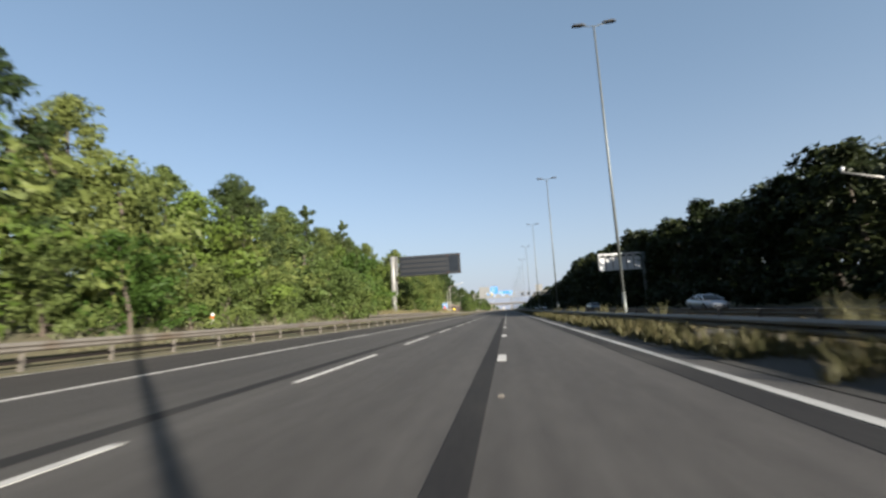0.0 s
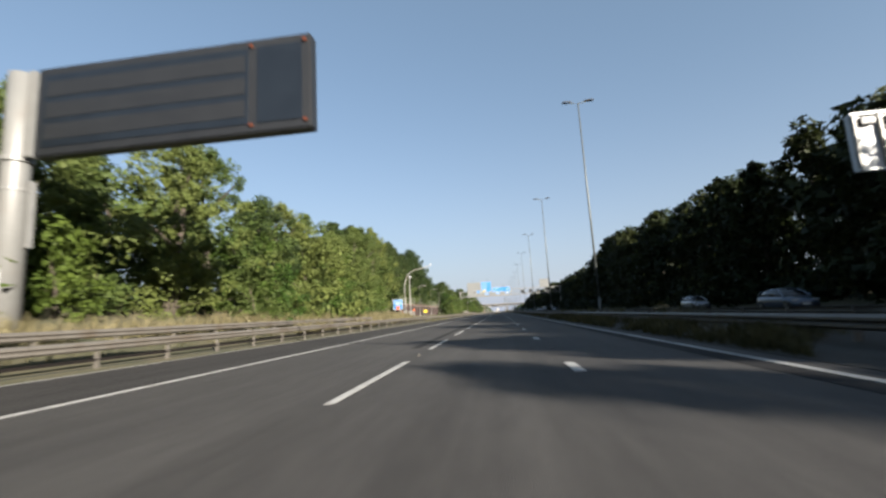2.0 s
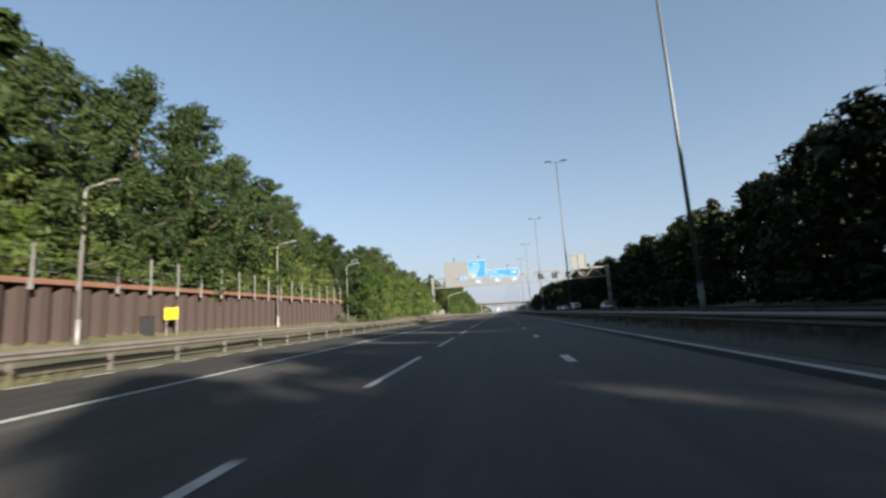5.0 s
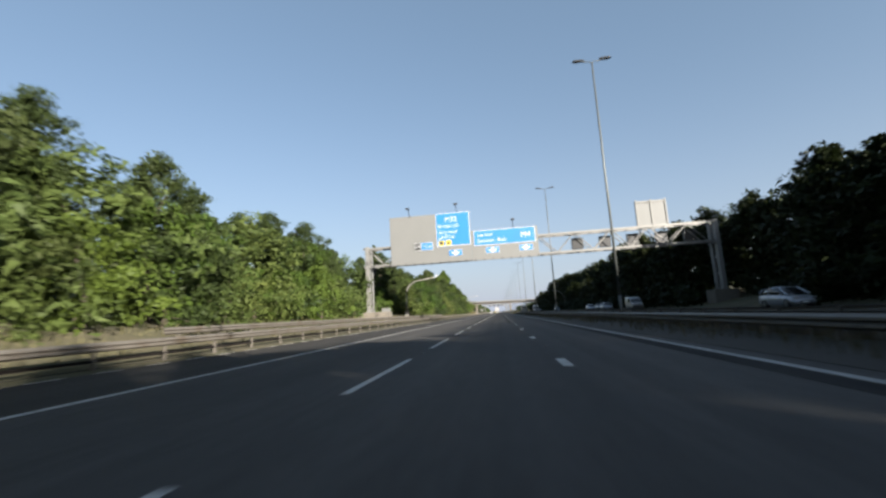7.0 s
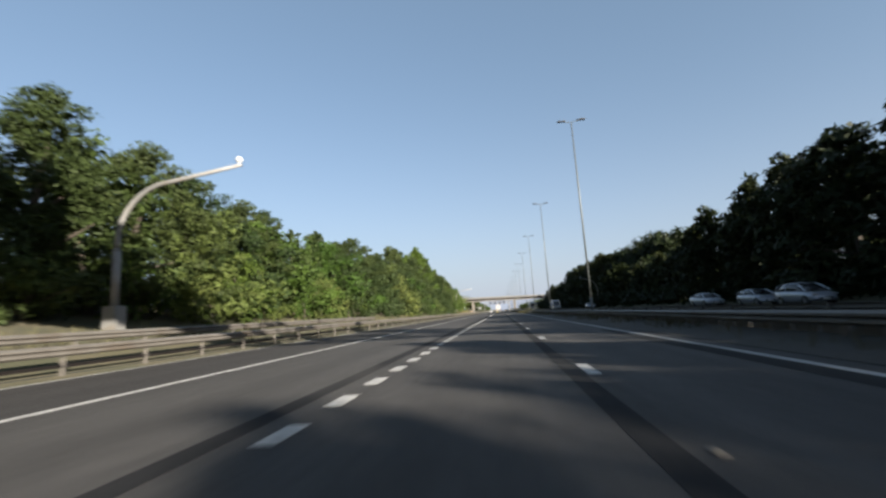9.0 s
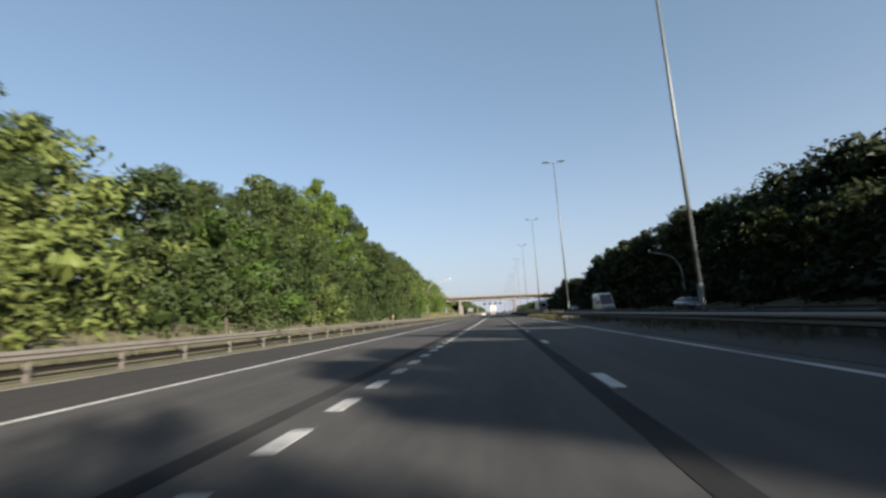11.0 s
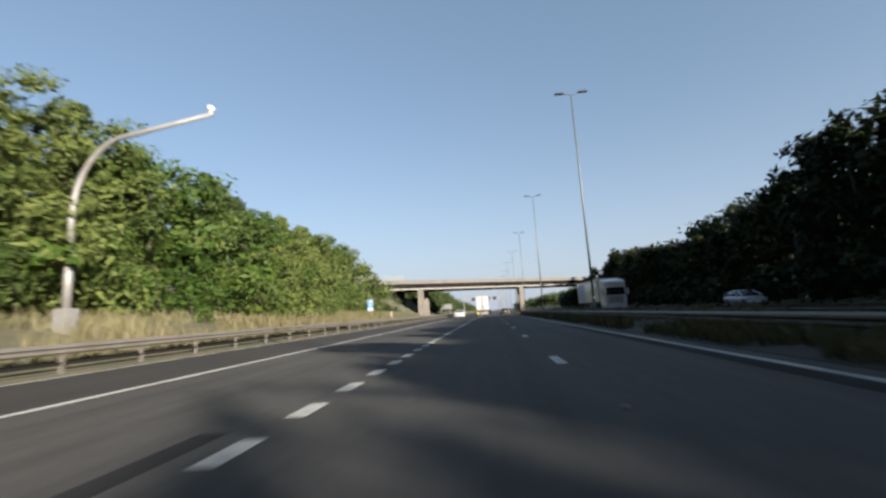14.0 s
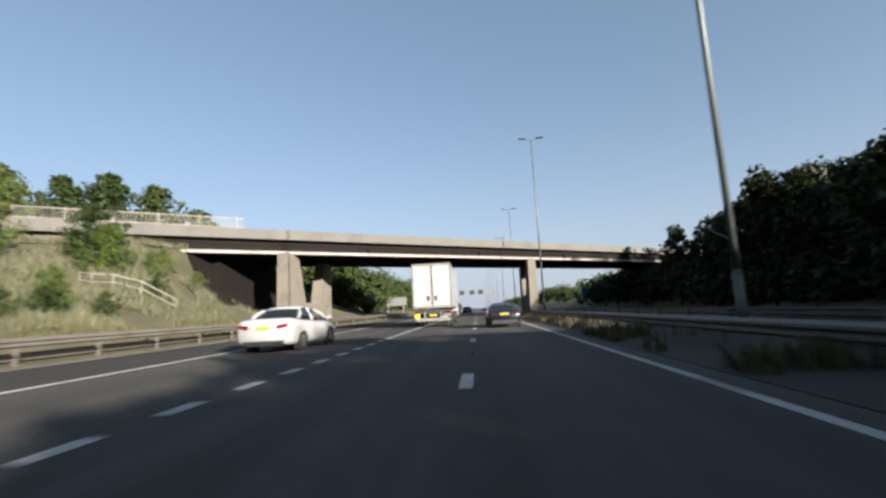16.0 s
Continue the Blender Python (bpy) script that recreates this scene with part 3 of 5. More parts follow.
def plant_left(r):
    y = 4.0
    while y < 512:
        x = rng_between(r, -22, -20)
        if 140 < y < 220 or 56 < y < 84:
            x -= 3.2
        top = steps(y, LEFT_TOPS) * rng_between(r, 0.9, 1.05)
        if y > 440:
            x -= 1.5
        if y > 496:
            x -= 4
        if not (274 < y < 288 and x > -23):
            h = top - ground_z(x, y)
            kind = 5 if 387 < y < 401 else r.choice((1, 3, 1, 3, 0, 4, 1, 6)) if y < 140 else r.choice((1, 3, 1, 3, 0, 4)) if y > 422 else r.choice((0, 0, 2, 4, 4, 2, 6))
            trees.put(kind, x, y, h / 10, rng_between(r, -65, 35), (1.15 if y > 395 else 1.0) * rng_between(r, 1.08, 1.32) * (12 / max(h, 9)) ** 0.5)
        y += rng_between(r, 4.8, 6.4)
    y = 4.0
    while y < 505:
        x = rng_between(r, -30, -26)
        h = steps(y, LEFT_TOPS) * rng_between(r, 0.96, 1.1) - ground_z(x, y) + 0.8
        back_trees.put(r.randrange(3), x, y, h / 10, rng_between(r, -65, 35), rng_between(r, 0.95, 1.2))
        y += rng_between(r, 8, 11)
    # two ranks of shrubs: a low one at the verge, a tall one against the trees
    for rank in (0, 1):
        y = 6.0 + rank
        while y < 506:
            x = rng_between(r, -18.4, -16.6) - 2.0 * rank
            size = rng_between(r, 0.8, 1.35) + rank * rng_between(r, 0.6, 1.1)
            if 142 < y < 214:
                x, size = rng_between(r, -23.2, -22.2) - 1.2 * rank, size * 0.85
            elif y < 58:
                x += 1.7 - 0.9 * rank
            elif 58 < y < 92 or 262 < y < 304 or y > 436:
                x -= 3.2 if y < 92 else 1.5 if y > 436 else 2.2
                size *= 1.15 if y > 436 else 1.0
                x -= 1.6 if 438 < y < 459 or y > 486 else 0.0
            elif 118 < y < 143:
                x -= 3.4 if y > 128 else 2.0
            elif 366 < y < 428:
                x += 1.6 - 0.5 * rank
            if not (56 < y < 66 and rank == 0 or 276 < y < 287 and x > -22):
                shrubs.put(3 if 335 < y < 425 and r.random() < 0.65 else r.randrange(3 if y > 425 or y < 140 else 4), x, y, size, rng_between(r, -65, 35), rng_between(r, 1.05, 1.4))
            y += rng_between(r, 3.4, 4.6) + rank * 1.0
    for x, y, s in ((-21.5, 509, 0.8), (-24.5, 512, 1.2), (-27.5, 515, 1.5), (-30, 521, 1.4), (-21.0, 503, 0.7), (-23, 507, 1.2), (-34, 529, 1.5), (-38, 531, 1.7), (-21.4, 525.1, 0.8), (-22.6, 525.6, 1.0), (-23.8, 526.5, 0.8), (-19.2, 519.5, 0.5), (-18.4, 518.4, 0.42), (-20.3, 520.5, 0.55), (-18.0, 514.0, 0.4), (-20.0, 515.0, 0.5), (-20.4, 511.5, 0.4), (-18.6, 507.5, 0.4), (-31, 525, 1.2), (-19, 517, 0.35), (-18.4, 526, 0.4), (-20.5, 528, 0.45), (-21.5, 530.5, 0.4), (-19.5, 531.5, 0.35), (-17.6, 521, 0.35), (-22, 518, 0.55), (-25.5, 520.5, 0.6), (-24, 515.5, 0.6), (-27.5, 523, 0.8)):
        shrubs.put(r.randrange(4), x, y, s, rng_between(r, -65, 35))
    for x, y, s in ((-23.5, 421.5, 1.62), (-20.5, 36, 1.18), (-21, 61, 1.3), (-22.5, 12, 1.55)):
        trees.put(6, x, y, s, rng_between(r, -65, 35), 0.9)
    for x, y, s in ((-26, 508, 0.9), (-29.5, 512.5, 0.85), (-25, 503, 1.0), (-34, 518, 0.75)):
        trees.put(r.choice((1, 3)), x, y, s, rng_between(r, -65, 35), 1.1)
    for x, y, s in ((-33, 552, 1.0), (-35.5, 548, 1.2), (-40, 546, 1.3), (-44, 544, 1.2), (-28, 558, 0.7), (-24, 561, 0.5), (-38, 543, 1.1), (-48, 541, 1.2)):
        back_trees.put(r.randrange(3), x, y, s, rng_between(r, -65, 35), 1.2)


def plant_right(r):
    y = -40.0
    while y < 566:
        x = rng_between(r, 30, 32.5) + (4.5 if 262 < y < 284 else 2.5 if 68 < y < 90 else 0)
        h = steps(y, RIGHT_TOPS) * rng_between(r, 0.92, 1.06) - ground_z(x, y)
        far_trees.put(r.randrange(4), x, y, h / 10, rng_between(r, 0, 360), rng_between(r, 1.05, 1.3) * (12 / max(h, 9)) ** 0.5)
        y += rng_between(r, 4.6, 6.2)


def far_wood(name, label, spots, seed, material, size=0.5):
    """Woodland too far to pick apart: overlapping leaf clumps from the ground up, one sheet of leaves."""
    r = random.Random(seed)
    clumps = []
    for x0, x1, y0, y1, top, n in spots:
        for k in range(n):
            x, y = rng_between(r, x0, x1), rng_between(r, y0, y1)
            if 262 < y < 285 and x < 36:
                x += 5
            rad = rng_between(r, 1.6, 3.0)
            hill = top(y) if callable(top) else top * (0.85 + 0.2 * noise.noise((x * 0.05, y * 0.05, 2)))
            z = ground_z(x, y)
            clumps.append((np.array((x, y, z + rng_between(r, 0.05, 1.0) ** 0.7 * max(1.0, hill - z - rad * 0.6))), rad, (rng_between(r, -1, 1), rng_between(r, -1, 1), 1.0), 1.0))
    ob = new(name, foliage(name, clumps, 100, size, seed, material, core=0.6, droop=1.15))
    return tagged(ob, label, "woodland", kind="stuff")


plant_left(random.Random(1))
plant_right(random.Random(2))
far_wood("woodland", "continuous woodland behind the far bank trees, shade in its leaf colour", [(34, 40, 40, 566, lambda y: steps(y, RIGHT_TOPS) * 1.04, 960), (39, 45, 388, 436, 20.5, 190), (39, 44, 486, 524, 17, 110), (27.2, 35, 556, 600, 6.5, 130), (28.2, 29.8, 20, 566, 3.4, 420), (27.6, 36, 540, 560, 5.5, 70)], 8, LEAF_SHADE)
far_wood("woodland", "distant green trees lining the motorway past the bridge", [(-25, -16.2, 560, 640, 10.8, 170), (-30, -15.5, 640, 1000, 8.5, 260), (30, 42, 592, 1000, 9, 260), (-46, -32, 500, 600, 11, 60), (46, 60, 540, 620, 12, 40)], 9, LEAF_B, 0.4)


def grass(name, label, spots, seed, material, tall, wide=1.0):
    """Blades and seed stalks over patches (x0, x1, y0, y1, number)."""
    r = np.random.default_rng(seed)
    verts, faces, count = [], [], 0
    for x0, x1, y0, y1, n in spots:
        for x, y in zip(r.uniform(x0, x1, n), r.uniform(y0, y1, n)):
            if noise.noise((x * 0.35, y * 0.35, 9)) < -0.12:
                continue
            z, h, a = ground_z(x, y) - 0.03, tall * r.uniform(0.4, 1.3), r.uniform(0, math.pi)
            w, (lx, ly) = wide * r.uniform(0.008, 0.02), r.normal(size=2) * 0.25 * h
            dx, dy = w * math.cos(a), w * math.sin(a)
            verts += [(x - dx, y - dy, z), (x + dx, y + dy, z), (x + lx * 0.4 + dx * 0.8, y + ly * 0.4 + dy * 0.8, z + h * 0.6), (x + lx * 0.4 - dx * 0.8, y + ly * 0.4 - dy * 0.8, z + h * 0.6), (x + lx, y + ly, z + h)]
            faces += [(count, count + 1, count + 2, count + 3), (count + 3, count + 2, count + 4)]
            count += 5
    me = bpy.data.meshes.new(name)
    me.from_pydata(verts, [], faces)
    me.materials.append(material)
    return tagged(new(name, me), label, "grass", kind="stuff")


grass("verge_grass", "long dry straw-coloured grass along the verge", [(-16, -12.9, 8, 140, 9000), (-19.8, -13, 140, 215, 5000), (-16.5, -12.9, 215, 400, 10000), (-17, -12.9, 400, 530, 10000), (-19.5, -15.2, 428, 512, 9000), (-30, -13.2, 502, 540, 13000), (-12.2, -11.78, 138, 170, 800), (-17.4, -15.3, 90, 140, 4000)], 5, GRASS, 0.45)
grass("tall_verge_grass", "tall straw-coloured seeding grass at the foot of the bank", [(-19, -13.1, 434, 502, 15000), (-17.2, -13, 90, 140, 9000), (-16.6, -14.2, 56, 92, 4000)], 25, GRASS, 0.78, 1.5)
grass("median_grass", "low green-brown weeds between the central barriers", [(5.75, 9.4, 5, 140, 26000), (6.0, 8.9, 140, 380, 9000), (5.85, 9.5, 380, 540, 24000)], 6, WEED, 0.42)
grass("bank_weeds", "tall pale green weeds over the bridge bank", [(-31, -15.6, 505, 539, 34000), (-19.6, -16.2, 436, 505, 9000), (-15.8, -13.4, 8, 60, 3000), (-15, -13.2, 366, 440, 5000)], 15, PALE_WEED, 0.55, 1.5)
grass("kerb_weeds", "dense dark weeds along the kerb of the central reserve", [(5.68, 7.2, 6, 112, 15000), (5.68, 7.2, 384, 515, 17000)], 16, WEED, 0.42, 2.2)
plume_spots = random.Random(77)
grass("median_plumes", "tufts of tall pale seed heads in the median", [(x, x + 0.7, y, y + 0.9, 90) for x, y in ((7.7 + 1.2 * plume_spots.random(), y0 + 5 * plume_spots.random()) for y0 in [*range(8, 120, 7), *range(392, 500, 6)])], 7, GRASS, 0.85)

# ---- safety barriers ----
BEAM = [(-0.03, 0.0), (0.03, 0.06), (0.03, 0.11), (-0.03, 0.155), (0.03, 0.2), (0.03, 0.25), (-0.03, 0.31), (-0.045, 0.31), (0.012, 0.25), (0.012, 0.2), (-0.048, 0.155), (0.012, 0.11), (0.012, 0.06), (-0.045, 0.0)]


def barrier(label, x, y0, y1, low, spacing, side, z0=0.1, lower=False):
    """A corrugated rail on steel posts; side is the way that the rail faces."""
    b = thing("safety_barrier", label, "barrier", "motorway barriers")
    bm = bmesh.new()
    prof = [(side * a * 1.6, u) for a, u in BEAM]
    n = int((y1 - y0) / 12)
    sweep(bm, prof, [(x + side * 0.09, y0 + (y1 - y0) * k / n, low) for k in range(n + 1)])
    part("rail", bm, RAIL, b)
    if lower:
        bm = bmesh.new()
        box(bm, (x - side * 0.02, (y0 + y1) / 2, low - 0.27), (0.06, y1 - y0, 0.1))
        part("lower_rail", bm, GIRDER_AND_SHADE, b, "dark lower box rail")
    bm = bmesh.new()
    h = low + 0.3 - z0 + 0.25
    box(bm, (0, 0, h / 2 - 0.25), (0.1, 0.012, h))
    box(bm, (-0.045, 0, h / 2 - 0.25), (0.012, 0.07, h))
    box(bm, (0.045, 0, h / 2 - 0.25), (0.012, 0.07, h))
    me = finish("post", bm, RAIL)
    k = y0 + 1.0
    while k < y1:
        ob = new("post", me)
        ob.parent = b
        ob.location = (x, k, z0)
        k += spacing
    return b


barrier("weathered grey corrugated steel barrier along the hard shoulder", -12.25, -20, 530, 0.6, 3.05, 1, 0.08, lower=True)
barrier("second grey steel barrier in front of the message sign", -13.9, 50, 112, 1.0, 3.0, 1, 0.4)
barrier("second grey steel barrier in front of the gantry base", -13.9, 236, 330, 1.0, 3.0, 1, 0.4)
barrier("weathered grey corrugated steel central barrier among weeds", 7.3, -20, 545, 0.34, 2.4, -1, 0.0)
barrier("grey steel central barrier facing the opposite carriageway", 10.7, -20, 545, 0.34, 3.0, 1, 0.0)
barrier("weathered grey corrugated steel barrier beside the bridge approach", -12.25, 530, 800, 0.6, 6.1, 1, 0.08)


def median_panels(y0, y1, step=0.93):
    """Low pale concrete panels with open slots between them, behind the central rail."""
    w = thing("median_wall", "low pale concrete panels behind the central barrier", "wall", kind="structure")
    bm = bmesh.new()
    box(bm, (0, 0, 0.21), (0.1, step - 0.2, 0.5), bevel=0.02)
    me = finish("panel", bm, CONCRETE_PALE)
    for k in range(int((y1 - y0) / step)):
        ob = new("panel", me)
        ob.parent = w
        ob.location = (7.62, y0 + k * step, 0.05)


median_panels(136, 384)

# ---- median lamps ----


def median_lamp():
    lamp = thing("street_lamp", "tall slender galvanised lamp post with two flat heads", "street lamp", "median lamps")
    bm = bmesh.new()
    rod(bm, (0, 0, -0.3), (0, 0, 1.6), 0.125, 0.125, 12)
    rod(bm, (0, 0, 1.6), (0, 0, 1.7), 0.125, 0.1, 12)
    tube(bm, [(0, 0, 1.7), (0, 0, 11), (0, 0, 20.1)], [0.1, 0.08, 0.055], 10)
    part("pole", bm, LAMP_STEEL, lamp, smooth=True)
    bm = bmesh.new()
    tube(bm, [(-0.85, 0, 20.22), (-0.2, 0, 20.13), (0, 0, 20.08), (0.2, 0, 20.13), (0.85, 0, 20.22)], [0.035] * 5, 8)
    part("arm", bm, LAMP_STEEL, lamp)
    for s in (-1, 1):
        bm = bmesh.new()
        loft(bm, [[(s * x, w * a, 20.24 + 0.03 * (x - 0.7) + h * b) for a, b in ((-1, 0), (1, 0), (0.7, 1), (-0.7, 1))] for x, w, h in ((0.55, 0.06, 0.07), (0.75, 0.15, 0.13), (1.3, 0.17, 0.13), (1.5, 0.08, 0.05))])
        part("lamp_head", bm, TRIM, lamp, "dark flat lamp head")
    return lamp


LAMP_Y, LAMP_STEP, LAMP_X = 29.6, 37.1, 9.42
first_lamp = median_lamp()
first_lamp.location = (LAMP_X, LAMP_Y - 2 * LAMP_STEP, 0.1)
for k in range(-1, 24):
    copy_thing(first_lamp, Matrix.Translation((LAMP_X, LAMP_Y + k * LAMP_STEP, 0.1)))

# ---- roadside signs ----


def message_sign():
    s = thing("message_sign", "large blank dark electronic message sign on a grey post", "road sign", at=(-17.6, 77.0, 1.1))
    bm = bmesh.new()
    tube(bm, [(0, 0, -0.3), (0, 0, 6.9), (0, 0, 10.4)], [0.52, 0.46, 0.46], 20)
    part("post", bm, WHITE_STEEL, s, "pale grey round steel post", True)
    bm = bmesh.new()
    box(bm, (0, 0, -0.25), (1.9, 1.9, 0.6), bevel=0.04)
    part("plinth", bm, CONCRETE_PALE, s)
    bm = bmesh.new()
    rod(bm, (0, 0, 6.75), (0, 0, 6.95), 0.56, 0.56, 20)
    rod(bm, (0, 0, 5.6), (0, 0, 5.72), 0.5, 0.5, 20)
    part("collar", bm, WHITE_STEEL, s)
    bm = bmesh.new()
    box(bm, (0.68, -0.1, 8.6), (0.12, 0.5, 3.5), bevel=0.02)
    box(bm, (0.86, -0.1, 8.6), (0.1, 0.5, 3.5), bevel=0.02)
    part("bracket", bm, WHITE_STEEL, s)
    bm = bmesh.new()
    box(bm, (6.75, -0.25, 8.45), (10.9, 0.55, 3.55), bevel=0.05)
    part("housing", bm, SIGN_BLACK, s, "black sign housing")
    bm = bmesh.new()
    box(bm, (5.75, -0.54, 8.45), (8.3, 0.03, 2.9), bevel=0.01)
    panel = part("display", bm, DISPLAY, s, "unlit dark grey display")
    for z in (7.6, 8.45, 9.3):
        bm = bmesh.new()
        box(bm, (5.75, -0.565, z), (8.0, 0.02, 0.62), bevel=0.008)
        part("text_line", bm, SIGN_BLACK, panel)
    bm = bmesh.new()
    box(bm, (11.05, -0.54, 8.45), (1.7, 0.03, 2.9), bevel=0.01)
    part("side_display", bm, DISPLAY, s)
    for x in (10.0, 12.0):
        for z in (6.95, 9.95):
            bm = bmesh.new()
            rod(bm, (x, -0.5, z), (x, -0.6, z), 0.08, 0.08, 14)
            part("lantern", bm, AMBER, s, "small unlit amber lantern")
    bm = bmesh.new()
    box(bm, (0.62, 0.15, 4.7), (0.1, 0.25, 2.6), bevel=0.02)
    part("ladder_box", bm, WHITE_STEEL, s)
    bm = bmesh.new()
    box(bm, (0.12, -0.47, 2.2), (0.25, 0.03, 0.9), bevel=0.01)
    part("notice", bm, SIGN_WHITE, s)
    return s


message_sign()


def sign_back():
    s = thing("message_sign", "back of a steel message sign over the opposite carriageway, whitened for sunlight", "road sign", at=(28.3, 88.0, 0.2))
    bm = bmesh.new()
    tube(bm, [(0, 0, -0.5), (0, 0, 6.5), (0, 0, 10.3)], [0.4, 0.34, 0.34], 16)
    part("post", bm, LAMP_STEEL, s, smooth=True)
    # housing and frame bars painted white for sunlight that the trees keep off
    bm = bmesh.new()
    box(bm, (-4.3, 0.3, 8.75), (7.7, 0.4, 3.2), bevel=0.04)
    part("housing", bm, SIGN_WHITE, s)
    for z in (7.2, 10.3):
        bm = bmesh.new()
        box(bm, (-4.3, 0.02, z), (7.8, 0.16, 0.16))
        part("frame_bar", bm, SIGN_WHITE, s)
    for k in range(7):
        bm = bmesh.new()
        box(bm, (-8.1 + k * 1.27, -0.02, 8.75), (0.12, 0.24, 3.1))
        part("rib", bm, GALV, s)
        if k < 6:
            bm = bmesh.new()
            box(bm, (-7.47 + k * 1.27, -0.06, 9.85), (0.75, 0.36, 0.4), bevel=0.04)
            part("control_box", bm, SIGN_BLACK, s, "small dark control box")
    return s


sign_back()


def small_blue_sign(x, y, z, w, h, ground, label, face=SIGN_BLUE):
    s = thing("direction_sign", label, "road sign", at=(x, y, ground))
    for px in (-0.32 * w, 0.32 * w):
        bm = bmesh.new()
        rod(bm, (px, 0.08, -0.3), (px, 0.08, z + h / 2 - ground), 0.045, 0.045, 8)
        part("post", bm, GALV, s)
    bm = bmesh.new()
    box(bm, (0, 0, z - ground), (w, 0.04, h), bevel=0.012)
    part("border", bm, SIGN_WHITE, s)
    bm = bmesh.new()
    box(bm, (0, -0.03, z - ground), (w * 0.92, 0.02, h * 0.92), bevel=0.008)
    part("face", bm, face, s)
    return s


one = small_blue_sign(-17.4, 141.0, 3.34, 1.75, 1.8, 1.2, "square blue sign with white bars and a red square")
for k, (w, dz) in enumerate(((1.1, 0.6), (1.2, 0.32), (0.8, 0.08))):
    bm = bmesh.new()
    box(bm, (0, -0.045, 2.0 + dz), (w, 0.012, 0.13))
    part("text_bar", bm, SIGN_WHITE, one)
bm = bmesh.new()
box(bm, (0, -0.045, 1.55), (0.6, 0.012, 0.5))
part("symbol", bm, ORANGE, one, "red symbol panel")
two = small_blue_sign(-17.55, 501.9, 3.0, 0.85, 1.7, 1.4, "narrow upright blue sign with a white symbol on posts")
for k, (w, h, dz) in enumerate(((0.6, 0.22, 0.55), (0.28, 0.28, 0.05), (0.7, 0.3, -0.5))):
    bm = bmesh.new()
    box(bm, (0, -0.045, 1.6 + dz), (w, 0.012, h))
    part("text_bar", bm, SIGN_WHITE, two)
three = small_blue_sign(-17.3, 225.0, 3.1, 1.7, 1.7, 1.2, "square blue marker sign with white bars on posts")
bm = bmesh.new()
box(bm, (0, -0.045, 1.9), (1.0, 0.012, 0.5))
part("text_bar", bm, SIGN_WHITE, three)
small_blue_sign(27.4, 604.0, 3.4, 2.7, 2.7, 0.1, "plain shaded teal sign beyond the bridge on the opposite verge", SIGN_TEAL)

# ---- curved lamp and camera columns on the verge ----


def curved_column(x, y, reach, top, ground, label="grey steel column with a long curved arm over the shoulder"):
    s = thing("camera_column", label, "street lamp", "curved columns", at=(x, y, ground))
    bm = bmesh.new()
    box(bm, (0, 0, 0.4), (0.62, 0.62, 1.3), bevel=0.03)
    part("base", bm, GALV, s)
    bm = bmesh.new()
    rod(bm, (0, 0, 1.0), (0, 0, 3.4), 0.17, 0.17, 14)
    rod(bm, (0, 0, 3.4), (0, 0, 3.55), 0.17, 0.13, 14)
    bend = 0.56 * top
    pts, rad = [(0, 0, 3.55), (0, 0, bend)], [0.13, 0.125]
    for k in range(1, 8):
        a = math.pi / 2 * k / 7 * 0.86
        pts.append((2.5 * (1 - math.cos(a)), 0, bend + (top - bend) * 0.86 * math.sin(a)))
        rad.append(0.13 - 0.004 * k)
    ex, ez = pts[-1][0], pts[-1][2]
    pts.append((reach, 0, top))
    rad.append(0.07)
    tube(bm, pts, rad, 12)
    part("pole", bm, GALV, s, smooth=True)
    bm = bmesh.new()
    bmesh.ops.create_uvsphere(bm, u_segments=14, v_segments=10, radius=0.15, matrix=Matrix.Translation((reach - 0.1, 0, top + 0.24)))
    rod(bm, (reach - 0.1, 0, top - 0.05), (reach - 0.1, 0, top + 0.2), 0.06, 0.06, 8)
    part("camera_dome", bm, SIGN_WHITE, s, "white dome camera", True)
    return s


curved_column(-17.0, 145.4, 5.3, 9.2, 1.2)
curved_column(-15.9, 297.6, 5.8, 6.7, 1.3)
curved_column(-16.5, 451.8, 6.2, 8.7, 1.2)
far_column = curved_column(28.2, 412.0, 4.4, 8.3, 0.3, "grey curved lamp column beside the opposite carriageway")
far_column.rotation_euler = (0, 0, math.pi)
far_column = curved_column(28.6, 545.2, 2.6, 7.4, 0.5, "grey curved lamp column beside the opposite carriageway")
far_column.rotation_euler = (0, 0, math.pi)
far_column = curved_column(30.5, 34.0, 4.4, 8.6, 0.8, "grey curved lamp column beside the opposite carriageway")
far_column.rotation_euler = (0, 0, math.pi)


def camera_post():
    s = thing("camera_post", "straight grey steel post with a small white camera", "camera post", at=(-16.4, 147.4, 1.2))
    bm = bmesh.new()
    box(bm, (0, 0, 0.35), (0.7, 0.7, 1.2), bevel=0.03)
    part("base", bm, GALV, s)
    bm = bmesh.new()
    rod(bm, (0, 0, 0.9), (0, 0, 3.6), 0.17, 0.17, 12)
    tube(bm, [(0, 0, 3.6), (0, 0, 3.7), (0, 0, 7.3)], [0.17, 0.12, 0.1], 12)
    part("pole", bm, GALV, s, smooth=True)
    bm = bmesh.new()
    box(bm, (0.18, -0.1, 7.45), (0.3, 0.62, 0.3), pose(0, 0, 0, -25, 0, 0), bevel=0.04)
    part("camera_body", bm, SIGN_WHITE, s, "white camera housing")
    return s


camera_post()

# ---- sheet-pile retaining wall ----
WALL_X, WALL_Y0, WALL_Y1 = -20.5, 148.0, 214.0


